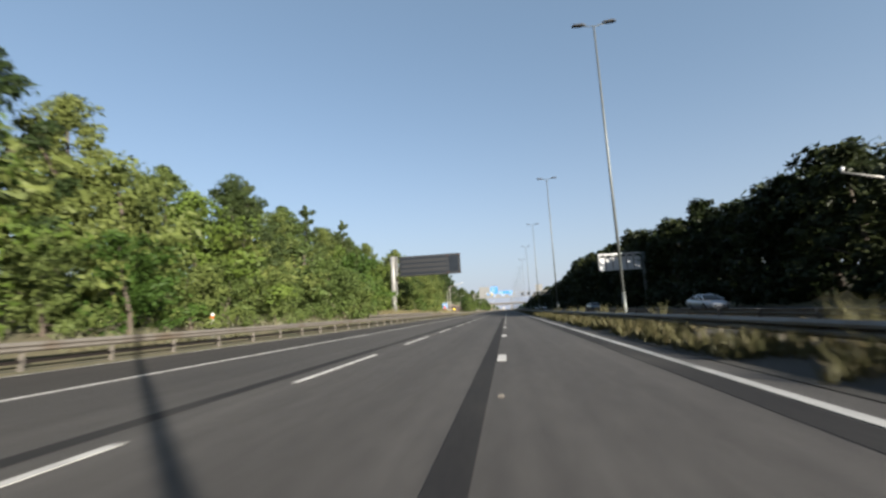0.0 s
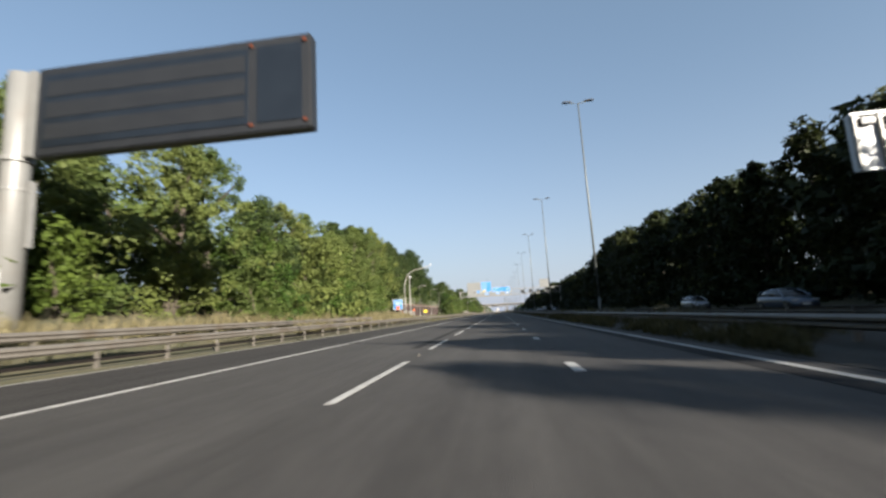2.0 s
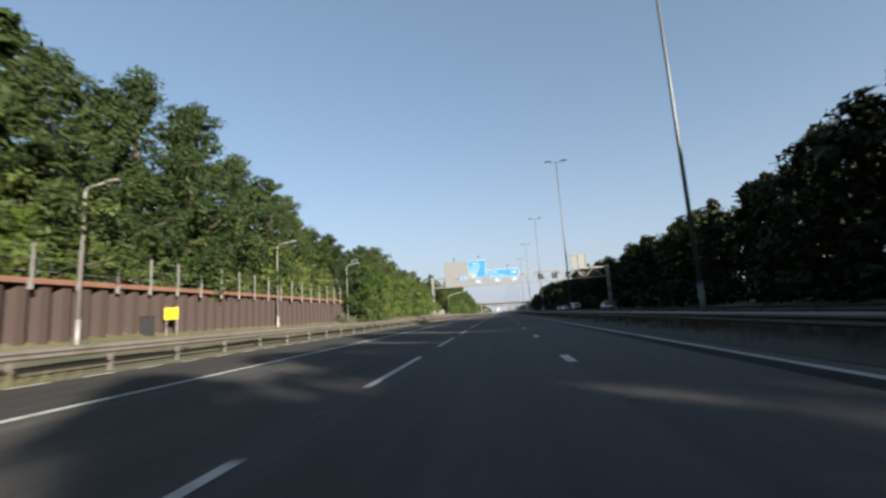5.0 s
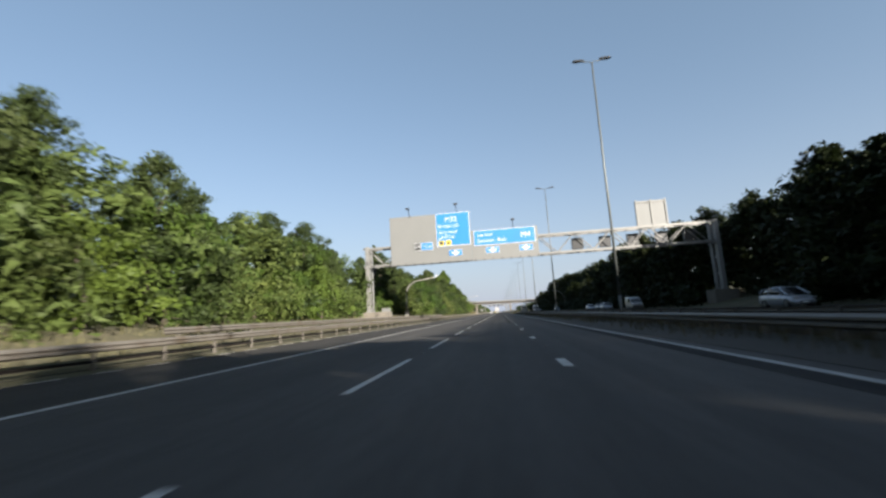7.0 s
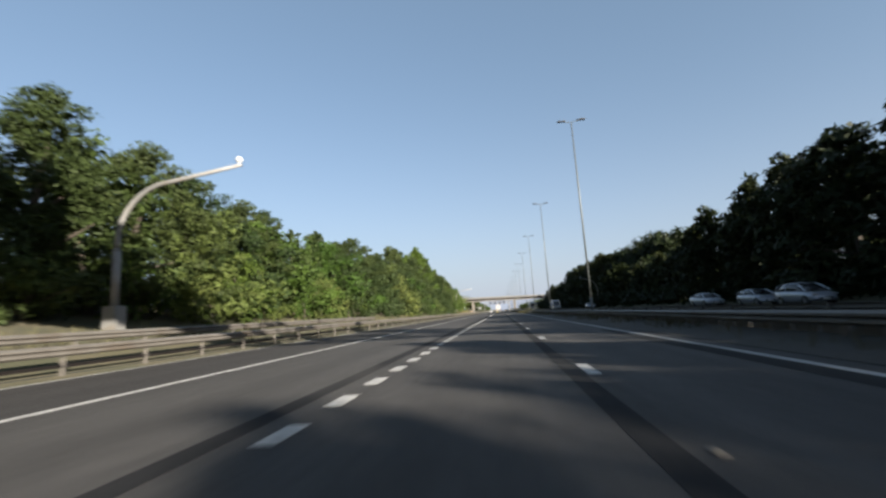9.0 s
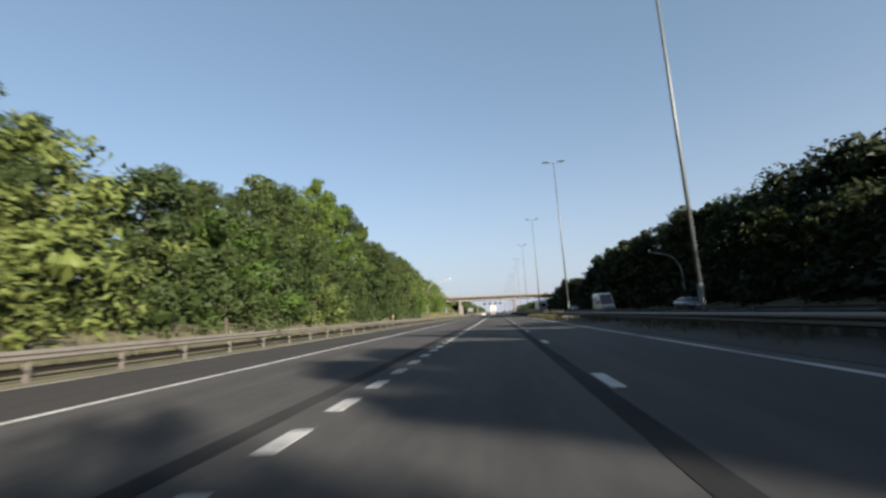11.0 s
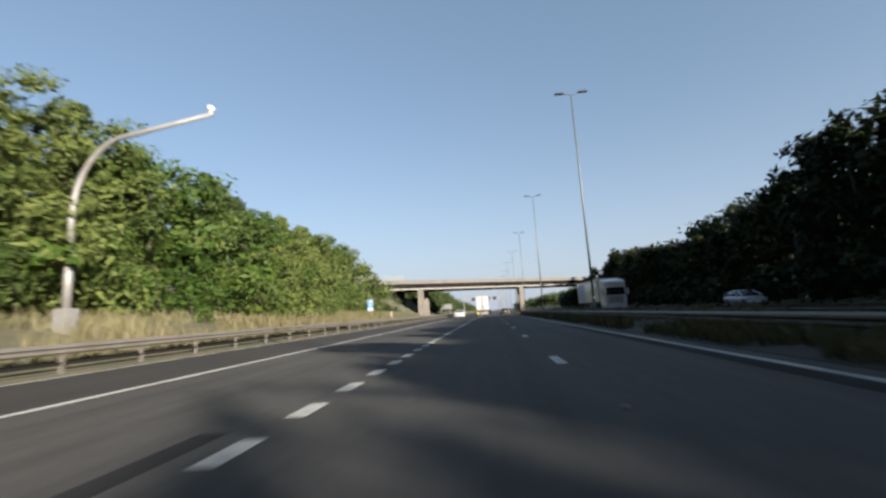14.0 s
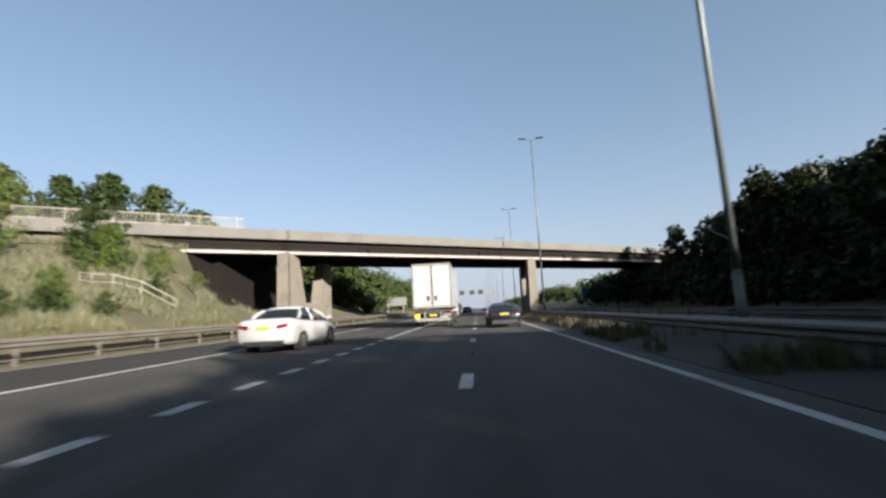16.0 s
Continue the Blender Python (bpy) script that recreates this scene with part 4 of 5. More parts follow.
def pile_wall():
    w = thing("retaining_wall", "rust-brown corrugated sheet-pile retaining wall with orange capping", "wall", kind="structure")
    step = 1.02
    face = [(0.4, 0.0), (0.4, 0.42), (0.0, 0.55), (0.0, 0.9), (0.4, 1.02)]  # out of the wall, along it
    n = int((WALL_Y1 - WALL_Y0) / step)
    bm = bmesh.new()
    bot, top = 0.9, 3.64
    pts = face + [(a - 0.03, b) for a, b in reversed(face)]
    lo = [bm.verts.new((a, b, bot - 0.3)) for a, b in pts]
    hi = [bm.verts.new((a, b, top)) for a, b in pts]
    k = len(pts)
    for i in range(k):
        bm.faces.new((lo[i], lo[(i + 1) % k], hi[(i + 1) % k], hi[i]))
    bm.faces.new(hi)
    bmesh.ops.recalc_face_normals(bm, faces=bm.faces)
    me = finish("sheet_pile", bm, RUST)
    for i in range(n):
        ob = new("sheet_pile", me)
        ob.parent = w
        ob.location = (WALL_X, WALL_Y0 + i * step, 0)
    bm = bmesh.new()
    box(bm, (WALL_X + 0.22, (WALL_Y0 + WALL_Y1) / 2, 3.78), (0.95, WALL_Y1 - WALL_Y0, 0.26), bevel=0.015)
    part("capping", bm, RUST_CAP, w, "orange rusted capping beam")
    # wing: a rusty plate that falls from the end of the piles to the verge
    top_end, foot = Vector((WALL_X + 0.5, WALL_Y0 - 0.2, 0)), Vector((-16.8, 143.8, 0))
    side = (foot - top_end).cross(Vector((0, 0, 1))).normalized() * 0.14
    bm = bmesh.new()
    loft(bm, [[top_end + o + Vector((0, 0, 0.5)), foot + o + Vector((0, 0, 0.5)), foot + o + Vector((0, 0, 1.15)), top_end + o + Vector((0, 0, 3.64))] for o in (-side, side)])
    part("wing", bm, RUST, w)
    bm = bmesh.new()
    tube(bm, [top_end + Vector((0, 0, 3.78)), foot + Vector((0, 0, 1.3))], [0.26, 0.26], 4)
    part("wing_capping", bm, RUST_CAP, w, "orange rusted sloping cap")
    bm = bmesh.new()
    box(bm, (WALL_X + 0.76, 150.4, 4.1), (0.04, 0.5, 0.55), bevel=0.01)
    part("notice_plate", bm, SIGN_WHITE, w, "small white plate")
    fence = thing("fence_posts", "thin grey fence posts and wires above the retaining wall", "fence")
    bm = bmesh.new()
    box(bm, (0, 0, 1.0), (0.08, 0.08, 2.1))
    box(bm, (-0.03, 0, 0.12), (0.02, 0.24, 0.3))
    me = finish("post", bm, GALV)
    y = WALL_Y0 + 1
    while y < WALL_Y1:
        ob = new("post", me)
        ob.parent = fence
        ob.location = (WALL_X + 0.745, y, 3.42)
        y += 2.25
    for end_y, tall in ((WALL_Y0 - 0.1, 2.5), (WALL_Y0 + 0.9, 2.5)):
        bm = bmesh.new()
        rod(bm, (WALL_X + 0.5, end_y, 3.7), (WALL_X + 0.5, end_y, 3.4 + tall), 0.05, 0.05, 8)
        part("end_post", bm, GALV, fence)
    bm = bmesh.new()
    rod(bm, (WALL_X + 0.5, WALL_Y0 + 0.9, 5.8), (WALL_X + 0.5, WALL_Y0 + 2.6, 4.1), 0.035, 0.035, 8)
    part("end_brace", bm, GALV, fence)
    for z in (4.2, 4.75, 5.3):
        bm = bmesh.new()
        rod(bm, (WALL_X + 0.745, WALL_Y0 + 1, z), (WALL_X + 0.745, WALL_Y1 - 1, z), 0.008, 0.008, 5)
        part("wire", bm, GALV, fence)


pile_wall()


def wall_lamp(y, h=8.1):
    s = thing("street_lamp", "slim grey lamp post with a short arm before the rusty wall", "street lamp", "wall lamps", at=(-19.7, y, 0.5))
    bm = bmesh.new()
    rod(bm, (0, 0, -0.2), (0, 0, 1.5), 0.11, 0.11, 10)
    tube(bm, [(0, 0, 1.5), (0, 0, h - 0.3), (0.12, 0, h - 0.05), (0.5, 0, h + 0.05), (1.2, 0, h + 0.15)], [0.075, 0.06, 0.055, 0.05, 0.045], 8)
    part("pole", bm, GALV, s, smooth=True)
    bm = bmesh.new()
    loft(bm, [[(x, w * a, h + 0.1 + 0.1 * (x - 1.1) + u * b) for a, b in ((-1, 0), (1, 0), (0.7, 1), (-0.7, 1))] for x, w, u in ((1.1, 0.06, 0.06), (1.3, 0.13, 0.13), (1.75, 0.12, 0.12), (1.9, 0.06, 0.05))])
    part("lamp_head", bm, GALV, s)
    return s


for y in (176.0, 195.5, 214.5, 233.0):
    wall_lamp(y)


def roadside_box(name, label, category, at, size, material, cap=None):
    s = thing(name, label, category, at=at)
    bm = bmesh.new()
    box(bm, (0, 0, size[2] / 2), size, bevel=0.03)
    part("body", bm, material, s)
    if cap:
        bm = bmesh.new()
        box(bm, (0, 0, size[2] + 0.02), (size[0] + 0.06, size[1] + 0.06, 0.06), bevel=0.015)
        part("lid", bm, cap, s)
    return s


marker = thing("marker_post", "white marker post with an orange top in the verge", "marker post", at=(-18.0, 159.0, 0.7))
bm = bmesh.new()
box(bm, (0, 0, 0.6), (0.25, 0.18, 2.2), bevel=0.04)
part("body", bm, WHITE_STEEL, marker)
bm = bmesh.new()
box(bm, (0, -0.01, 1.72), (0.28, 0.21, 0.48), bevel=0.04)
part("cap", bm, ORANGE, marker, "orange top")
notice = thing("notice_board", "plain yellow notice board on posts before the rusty wall", "sign", at=(-19.2, 181.5, 0.5))
for dx in (-0.35, 0.35):
    bm = bmesh.new()
    rod(bm, (dx, 0.06, -0.2), (dx, 0.06, 2.2), 0.03, 0.03, 8)
    part("post", bm, GALV, notice)
bm = bmesh.new()
box(bm, (0, 0, 1.75), (0.9, 0.05, 0.7), bevel=0.01)
part("board", bm, SIGN_YELLOW, notice)
roadside_box("cabinet", "low black cabinet beside the yellow notice board", "cabinet", (-19.8, 180.4, 0.4), (0.5, 0.6, 1.7), TRIM, TRIM)
for mx, my in ((-14.0, 22.6), (-14.0, 403.3), (-14.0, 500.4)):
    p = thing("marker_post", "small white marker post with a red band behind the barrier", "marker post", "marker posts", at=(mx, my, ground_z(mx, my)))
    bm = bmesh.new()
    box(bm, (0, 0, 0.45), (0.16, 0.08, 1.5), bevel=0.02)
    part("body", bm, SIGN_WHITE, p)
    bm = bmesh.new()
    box(bm, (0, -0.01, 0.95), (0.17, 0.085, 0.18))
    part("band", bm, ORANGE, p, "red band")

# ---- sign gantry ----
G_Y = 281.6


def gantry():
    g = thing("sign_gantry", "white steel lattice sign gantry spanning both carriageways", "gantry", at=(0, G_Y, 0))
    for x, z0 in ((-17.9, 2.1), (30.2, 2.2)):
        for dy in (-0.75, 0.75):
            bm = bmesh.new()
            box(bm, (x, dy, (z0 + 11.6) / 2), (0.5, 0.78, 11.6 - z0), bevel=0.02)
            part("leg", bm, WHITE_STEEL, g)
        for z in (4.4, 6.6, 8.6):
            bm = bmesh.new()
            box(bm, (x, 0, z), (0.3, 1.5, 0.3))
            part("leg_brace", bm, WHITE_STEEL, g)
        bm = bmesh.new()
        rod(bm, (x + 0.15, 0.1, z0), (x + 0.15, 0.1, 8.8), 0.09, 0.09, 8)
        part("cable_duct", bm, TRIM, g)
        bm = bmesh.new()
        for dy in (-0.75, 0.75):
            box(bm, (x, dy, z0 + 0.08), (0.85, 0.85, 0.16))
            box(bm, (x, dy, 8.5), (0.8, 0.9, 0.14))
        part("flange", bm, WHITE_STEEL, g)
    LOW, HIGH, END = 8.75, 11.35, -17.9  # chord heights and the near end of the truss
    chords = [(-0.8, LOW), (0.8, LOW), (-0.8, HIGH), (0.8, HIGH)]
    for dy, z in chords:
        bm = bmesh.new()
        box(bm, (5.95, dy, z), (48.9, 0.26, 0.26))
        part("chord", bm, WHITE_STEEL, g)
    bay = 2.47
    n = int(48.6 / bay)
    for i in range(n + 1):
        x = END + i * bay
        for z in (LOW, HIGH):
            part("cross_bar", rod(bmesh.new(), (x, -0.8, z), (x, 0.8, z), 0.06, 0.06, 6), WHITE_STEEL, g)
            if i < n:
                part("plan_brace", rod(bmesh.new(), (x, -0.8 if i % 2 else 0.8, z), (x + bay, 0.8 if i % 2 else -0.8, z), 0.06, 0.06, 6), WHITE_STEEL, g)
        if i < n:
            for dy in (-0.8, 0.8):
                bm = bmesh.new()
                a, b = (LOW, HIGH) if i % 2 else (HIGH, LOW)
                rod(bm, (x, dy, a), (x + bay, dy, b), 0.075, 0.075, 6)
                part("diagonal", bm, WHITE_STEEL, g)
    # boards
    bm = bmesh.new()
    box(bm, (-8.45, -1.1, 12.05), (11.7, 0.12, 7.1), bevel=0.02)
    board = part("board", bm, SIGN_GREY, g, "plain grey sign board")
    bm = bmesh.new()
    box(bm, (2.085, -1.1, 10.55), (9.33, 0.12, 4.3), bevel=0.02)
    board_b = part("board", bm, SIGN_GREY, g, "plain grey sign board")
    y = -1.17

    def panel(name, x0, x1, z0, z1, material, owner, edge=SIGN_WHITE, rim=0.07):
        bm = bmesh.new()
        box(bm, ((x0 + x1) / 2, y - 0.01, (z0 + z1) / 2), (x1 - x0, 0.03, z1 - z0), bevel=0.008)
        part("border", bm, edge, owner)
        bm = bmesh.new()
        box(bm, ((x0 + x1) / 2, y - 0.03, (z0 + z1) / 2), (x1 - x0 - 2 * rim, 0.02, z1 - z0 - 2 * rim))
        part(name, bm, material, owner)

    panel("blue_panel", -7.5, -2.66, 10.8, 15.6, SIGN_BLUE, board)
    yt = y - 0.046
    lettering("letter", "M32", 0.72, SIGN_WHITE, board, -6.2, yt, 14.35)
    lettering("letter", "Bristol (C)", 0.5, SIGN_WHITE, board, -7.2, yt, 13.5)
    lettering("letter", "Ring road", 0.5, SIGN_WHITE, board, -7.2, yt, 12.6)
    lettering("letter", "(A4174)", 0.5, SIGN_WHITE, board, -7.2, yt, 11.85)
    for k, x in enumerate((-7.2, -6.2)):
        bm = bmesh.new()
        box(bm, (x + 0.38, yt, 11.28), (0.76, 0.012, 0.72))
        part("yellow_panel", bm, SIGN_YELLOW, board)
    bm = bmesh.new()
    box(bm, (-6.82, yt - 0.012, 11.28), (0.52, 0.012, 0.5))
    part("symbol", bm, SIGN_BLACK, board)
    bm = bmesh.new()
    tri = [bm.verts.new(p) for p in ((-6.1, yt - 0.014, 11.06), (-5.54, yt - 0.014, 11.06), (-5.82, yt - 0.014, 11.56))]
    tri2 = [bm.verts.new(v.co + Vector((0, 0.01, 0))) for v in tri]
    bm.faces.new(tri)
    bm.faces.new(tri2[::-1])
    for k in range(3):
        bm.faces.new((tri[k], tri2[k], tri2[(k + 1) % 3], tri[(k + 1) % 3]))
    part("symbol", bm, SIGN_BLACK, board)
    panel("black_panel", -10.75, -9.85, 10.45, 11.55, SIGN_BLACK, board, rim=0.05)
    lettering("letter", "19", 0.48, SIGN_WHITE, board, -10.62, yt, 10.78)
    panel("blue_panel", -9.8, -8.1, 10.45, 11.55, SIGN_BLUE, board, rim=0.05)
    lettering("letter", "\u00bdm", 0.55, SIGN_WHITE, board, -9.55, yt, 10.75)
    panel("blue_panel", -2.2, 6.4, 10.5, 12.65, SIGN_BLUE, board_b)
    lettering("letter", "London", 0.5, SIGN_WHITE, board_b, -1.7, yt, 11.78)
    lettering("letter", "Swindon  Bath", 0.5, SIGN_WHITE, board_b, -1.7, yt, 10.92)
    lettering("letter", "M4", 0.8, SIGN_WHITE, board_b, 4.35, yt, 11.25)
    for ax, owner in ((-4.9, board), (0.35, board_b), (5.0, board_b)):
        panel("blue_panel", ax - 0.95, ax + 0.95, 9.35, 10.2, SIGN_BLUE, owner, rim=0.04)
        bm = bmesh.new()
        shape = [(a, b - 0.2) for a, b in ((-0.16, 10.3), (0.16, 10.3), (0.16, 10.0), (0.62, 10.14), (0.62, 9.98), (0, 9.63), (-0.62, 9.98), (-0.62, 10.14), (-0.16, 10.0))]
        front = [bm.verts.new((ax + a, yt - 0.004, b)) for a, b in shape]
        back = [bm.verts.new((ax + a, yt + 0.008, b)) for a, b in shape]
        bm.faces.new(front[::-1])
        bm.faces.new(back)
        for k in range(len(shape)):
            bm.faces.new((front[k], front[(k + 1) % 9], back[(k + 1) % 9], back[k]))
        bmesh.ops.recalc_face_normals(bm, faces=bm.faces)
        part("arrow", bm, SIGN_WHITE, owner, "white downward arrow")
    for x, z in ((-11.3, 15.5), (-4.4, 15.6), (3.4, 12.7)):
        bm = bmesh.new()
        tube(bm, [(x, -1.1, z - 0.2), (x, -1.4, z + 0.5), (x, -2.2, z + 0.9)], [0.05, 0.05, 0.05], 6)
        box(bm, (x, -2.4, z + 0.93), (0.55, 0.5, 0.16), bevel=0.03)
        part("sign_light", bm, TRIM, g, "dark floodlight on a bracket")
    # walkway under the boards, signals and the far sign's back
    bracket = finish("bracket", box(bmesh.new(), (0, 0, 0), (0.1, 0.5, 0.3)), TRIM)
    for k in range(17):
        ob = new("bracket", bracket)
        ob.parent = g
        ob.location = (-13.4 + 1.25 * k, -0.95, 8.5)
    for i in range(n):
        x = END + i * bay
        part("plan_brace", rod(bmesh.new(), (x, 0.8 if i % 2 else -0.8, LOW), (x + bay, -0.8 if i % 2 else 0.8, LOW), 0.05, 0.05, 6), WHITE_STEEL, g)
    for x in (12.4, 16.2, 20.0, 23.8, 27.6):
        bm = bmesh.new()
        box(bm, (x, 1.15, 10.0), (1.6, 0.4, 1.6), bevel=0.05)
        part("signal_box", bm, SIGN_BLACK, g, "dark lane signal seen from behind")
    bm = bmesh.new()
    box(bm, (23.0, 1.2, 13.5), (4.3, 0.1, 3.8), bevel=0.02)
    part("board", bm, SIGN_GREY, g, "pale back of a square sign")
    bm = bmesh.new()
    for x in (21.0, 23.0, 25.0):
        box(bm, (x, 1.1, 13.2), (0.14, 0.16, 4.7))
    for z in (11.8, 15.2):
        box(bm, (23.0, 1.08, z), (4.2, 0.12, 0.14))
    part("sign_frame", bm, WHITE_STEEL, g)
    return g


gantry()
for x, z0 in ((-17.9, 2.1), (30.2, 2.2)):
    s = thing("gantry_plinth", "pale concrete plinth under the gantry leg", "plinth", "gantry plinths", at=(x, G_Y, 0))
    bm = bmesh.new()
    box(bm, (0, 0, z0 / 2), (5.6 if x < 0 else 3.0, 2.6, z0), bevel=0.05)
    part("block", bm, CONCRETE_PALE, s)
roadside_box("cabinet", "small grey roadside control cabinet beside the gantry", "cabinet", (-15.9, G_Y + 1.0, 1.1), (1.2, 0.8, 1.5), SIGN_GREY, GALV)

# ---- road bridge ----


def bridge():
    b = thing("road_bridge", "long concrete road bridge on leaf piers across the motorway", "bridge")
    turn = pose(0, 0, 0, 0, 0, math.degrees(math.atan(DECK_SKEW)))
    long = 1 / math.cos(math.atan(DECK_SKEW))
    origin = Matrix.Translation((0, DECK_Y, 0)) @ turn  # local x along the deck, local y across it

    def slab(name, x0, x1, y0, y1, z0, z1, material, label="", bevel=0.0):
        bm = bmesh.new()
        box(bm, ((x0 + x1) / 2 * long, (y0 + y1) / 2, (z0 + z1) / 2), ((x1 - x0) * long, y1 - y0, z1 - z0), bevel=bevel)
        bm.transform(origin)
        return part(name, bm, material, b, label)

    slab("deck", -60, 62, 0.7, 11.3, 7.75, 8.4, CONCRETE)
    for k in range(5):
        slab("girder", -27, 40, 0.75 + k * 2.5, 0.83 + k * 2.5, 7.1, 7.76, GIRDER_AND_SHADE, "dark brown steel plate girder")
        # front flange is coloured pale for the light it catches
        slab("flange", -27, 40, 0.45 + k * 2.5, 1.05 + k * 2.5, 6.98, 7.24 if k == 0 else 7.08, FLANGE_LIT if k == 0 else GIRDER_AND_SHADE, "lower girder flange, the front one coloured as lit")
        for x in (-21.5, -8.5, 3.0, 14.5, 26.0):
            slab("stiffener", x, x + 0.12, 0.5 + k * 2.5, 0.76 + k * 2.5, 7.1, 7.76, GIRDER_AND_SHADE)
    # fascia and soffit: shade below the deck edge put in as dark colour
    slab("fascia", -27, 40, 0.66, 0.74, 7.76, 8.26, GIRDER_AND_SHADE, "sheet coloured dark as the shaded recess under the edge beam")
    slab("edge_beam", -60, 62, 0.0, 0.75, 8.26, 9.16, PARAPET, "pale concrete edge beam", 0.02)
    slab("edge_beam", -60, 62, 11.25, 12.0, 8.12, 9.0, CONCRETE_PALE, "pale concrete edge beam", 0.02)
    slab("soffit", -27, 40, 0.85, 11.2, 7.62, 7.74, GIRDER_AND_SHADE)
    slab("rail", -60, -18.1, 0.25, 0.32, 10.04, 10.11, RAIL)
    slab("rail", -60, -18.1, 0.25, 0.32, 9.24, 9.3, RAIL)
    bm = bmesh.new()
    box(bm, (0, 0, 0.5), (0.035, 0.035, 1.05))
    bm.transform(turn)
    bar = finish("baluster", bm, RAIL)
    bm = bmesh.new()
    box(bm, (0, 0, 0.55), (0.09, 0.09, 1.2))
    bm.transform(turn)
    stout = finish("rail_post", bm, RAIL)
    k = 0
    x = -40.0
    while x < -18.1:
        ob = new("rail_post" if k % 14 == 0 else "baluster", stout if k % 14 == 0 else bar)
        ob.parent = b
        ob.location = origin @ Vector((x * long, 0.285, 9.0))
        x += 0.17
        k += 1
    # leaf piers along the road: two tapered legs on a low wall
    for px, y0 in ((-15.4, 537.6), (9.2, 555.4)):
        for foot, head in (((0.0, 4.6), (0.1, 2.6)), ((8.0, 12.0), (9.6, 12.2))):
            bm = bmesh.new()
            loft(bm, [[(px - h, y0 + a, z), (px + h, y0 + a, z), (px + h, y0 + b, z), (px - h, y0 + b, z)] for z, h, (a, b) in ((-0.3, 0.55, foot), (1.6, 0.53, foot), (7.0, 0.48, head))])
            part("pier", bm, CONCRETE_PALE, b, "pale tapered concrete pier")
        bm = bmesh.new()
        box(bm, (px, y0 + 6.3, 1.1), (0.96, 5.0, 2.8), bevel=0.03)
        part("pier_wall", bm, CONCRETE_PALE, b)
    bm = bmesh.new()  # paved slope under the deck, its shade given as dark colour
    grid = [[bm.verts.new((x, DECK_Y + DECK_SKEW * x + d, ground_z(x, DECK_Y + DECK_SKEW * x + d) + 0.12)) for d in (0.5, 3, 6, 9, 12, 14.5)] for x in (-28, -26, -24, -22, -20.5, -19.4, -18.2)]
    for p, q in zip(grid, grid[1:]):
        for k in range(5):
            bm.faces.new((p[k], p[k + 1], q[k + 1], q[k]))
    part("slope_paving", bm, GIRDER_AND_SHADE, b, "paved slope with the deck's shade in its colour")
    # abutment coloured near black for the shade it stands in
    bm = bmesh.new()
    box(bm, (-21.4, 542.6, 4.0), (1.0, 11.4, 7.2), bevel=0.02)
    part("abutment", bm, GIRDER_AND_SHADE, b, "abutment under the end of the deck")
    for x in (40.0,):
        slab("abutment", x - 0.6, x + 0.6, 0.2, 11.8, 2.0, 7.7, CONCRETE, "abutment under the end of the deck")
    return b


bridge()


def stair_rail():
    s = thing("handrail", "grey metal handrail up the grassy bridge bank", "handrail")
    run = [(-16.9, 525.6), (-18.3, 524.4), (-19.4, 523.5), (-20.3, 523.0), (-21.0, 522.9)]
    tops = [(x, y, ground_z(x, y) + 0.8) for x, y in run]
    for dz in (0.0, -0.45):
        bm = bmesh.new()
        tube(bm, [(x, y, z + dz) for x, y, z in tops], [0.035] * 5, 8)
        part("rail", bm, GALV, s)
    for x, y, z in tops:
        bm = bmesh.new()
        rod(bm, (x, y, z - 1.3), (x, y, z), 0.035, 0.035, 8)
        part("post", bm, GALV, s)


stair_rail()

# ---- far gantry and boards beyond the bridge ----


def far_gantry(y):
    g = thing("sign_gantry", "distant steel signal gantry over the carriageway", "gantry", at=(0, y, 0))
    for x in (-14.0, 8.5):
        bm = bmesh.new()
        box(bm, (x, 0, 4.2), (0.5, 0.5, 8.6))
        part("leg", bm, WHITE_STEEL, g)
    bm = bmesh.new()
    for z in (7.2, 8.5):
        box(bm, (-2.75, 0, z), (23.0, 0.4, 0.3))
    for k in range(12):
        rod(bm, (-14 + 1.9 * k, 0, 7.2 if k % 2 else 8.5), (-12.1 + 1.9 * k, 0, 8.5 if k % 2 else 7.2), 0.08, 0.08, 5)
    part("beam", bm, WHITE_STEEL, g)
    for x in (-8.5, -4.3, 0, 3.7):
        bm = bmesh.new()
        box(bm, (x, -0.4, 7.9), (1.9, 0.3, 1.8), bevel=0.04)
        part("signal_box", bm, SIGN_BLACK, g)
    return g


far_gantry(690.0)
board = thing("direction_sign", "pale sign board on the verge past the bridge", "road sign", at=(-14.8, 590, 0.3))
bm = bmesh.new()
box(bm, (0, 0, 3.0), (4.6, 0.1, 1.7), bevel=0.02)
part("face", bm, SIGN_GREY, board)
bm = bmesh.new()
for x in (-1.6, 1.6):
    rod(bm, (x, 0.15, -0.4), (x, 0.15, 3.6), 0.08, 0.08, 8)
part("post", bm, GALV, board)

# ---- vehicles, each where it stands on the road ----


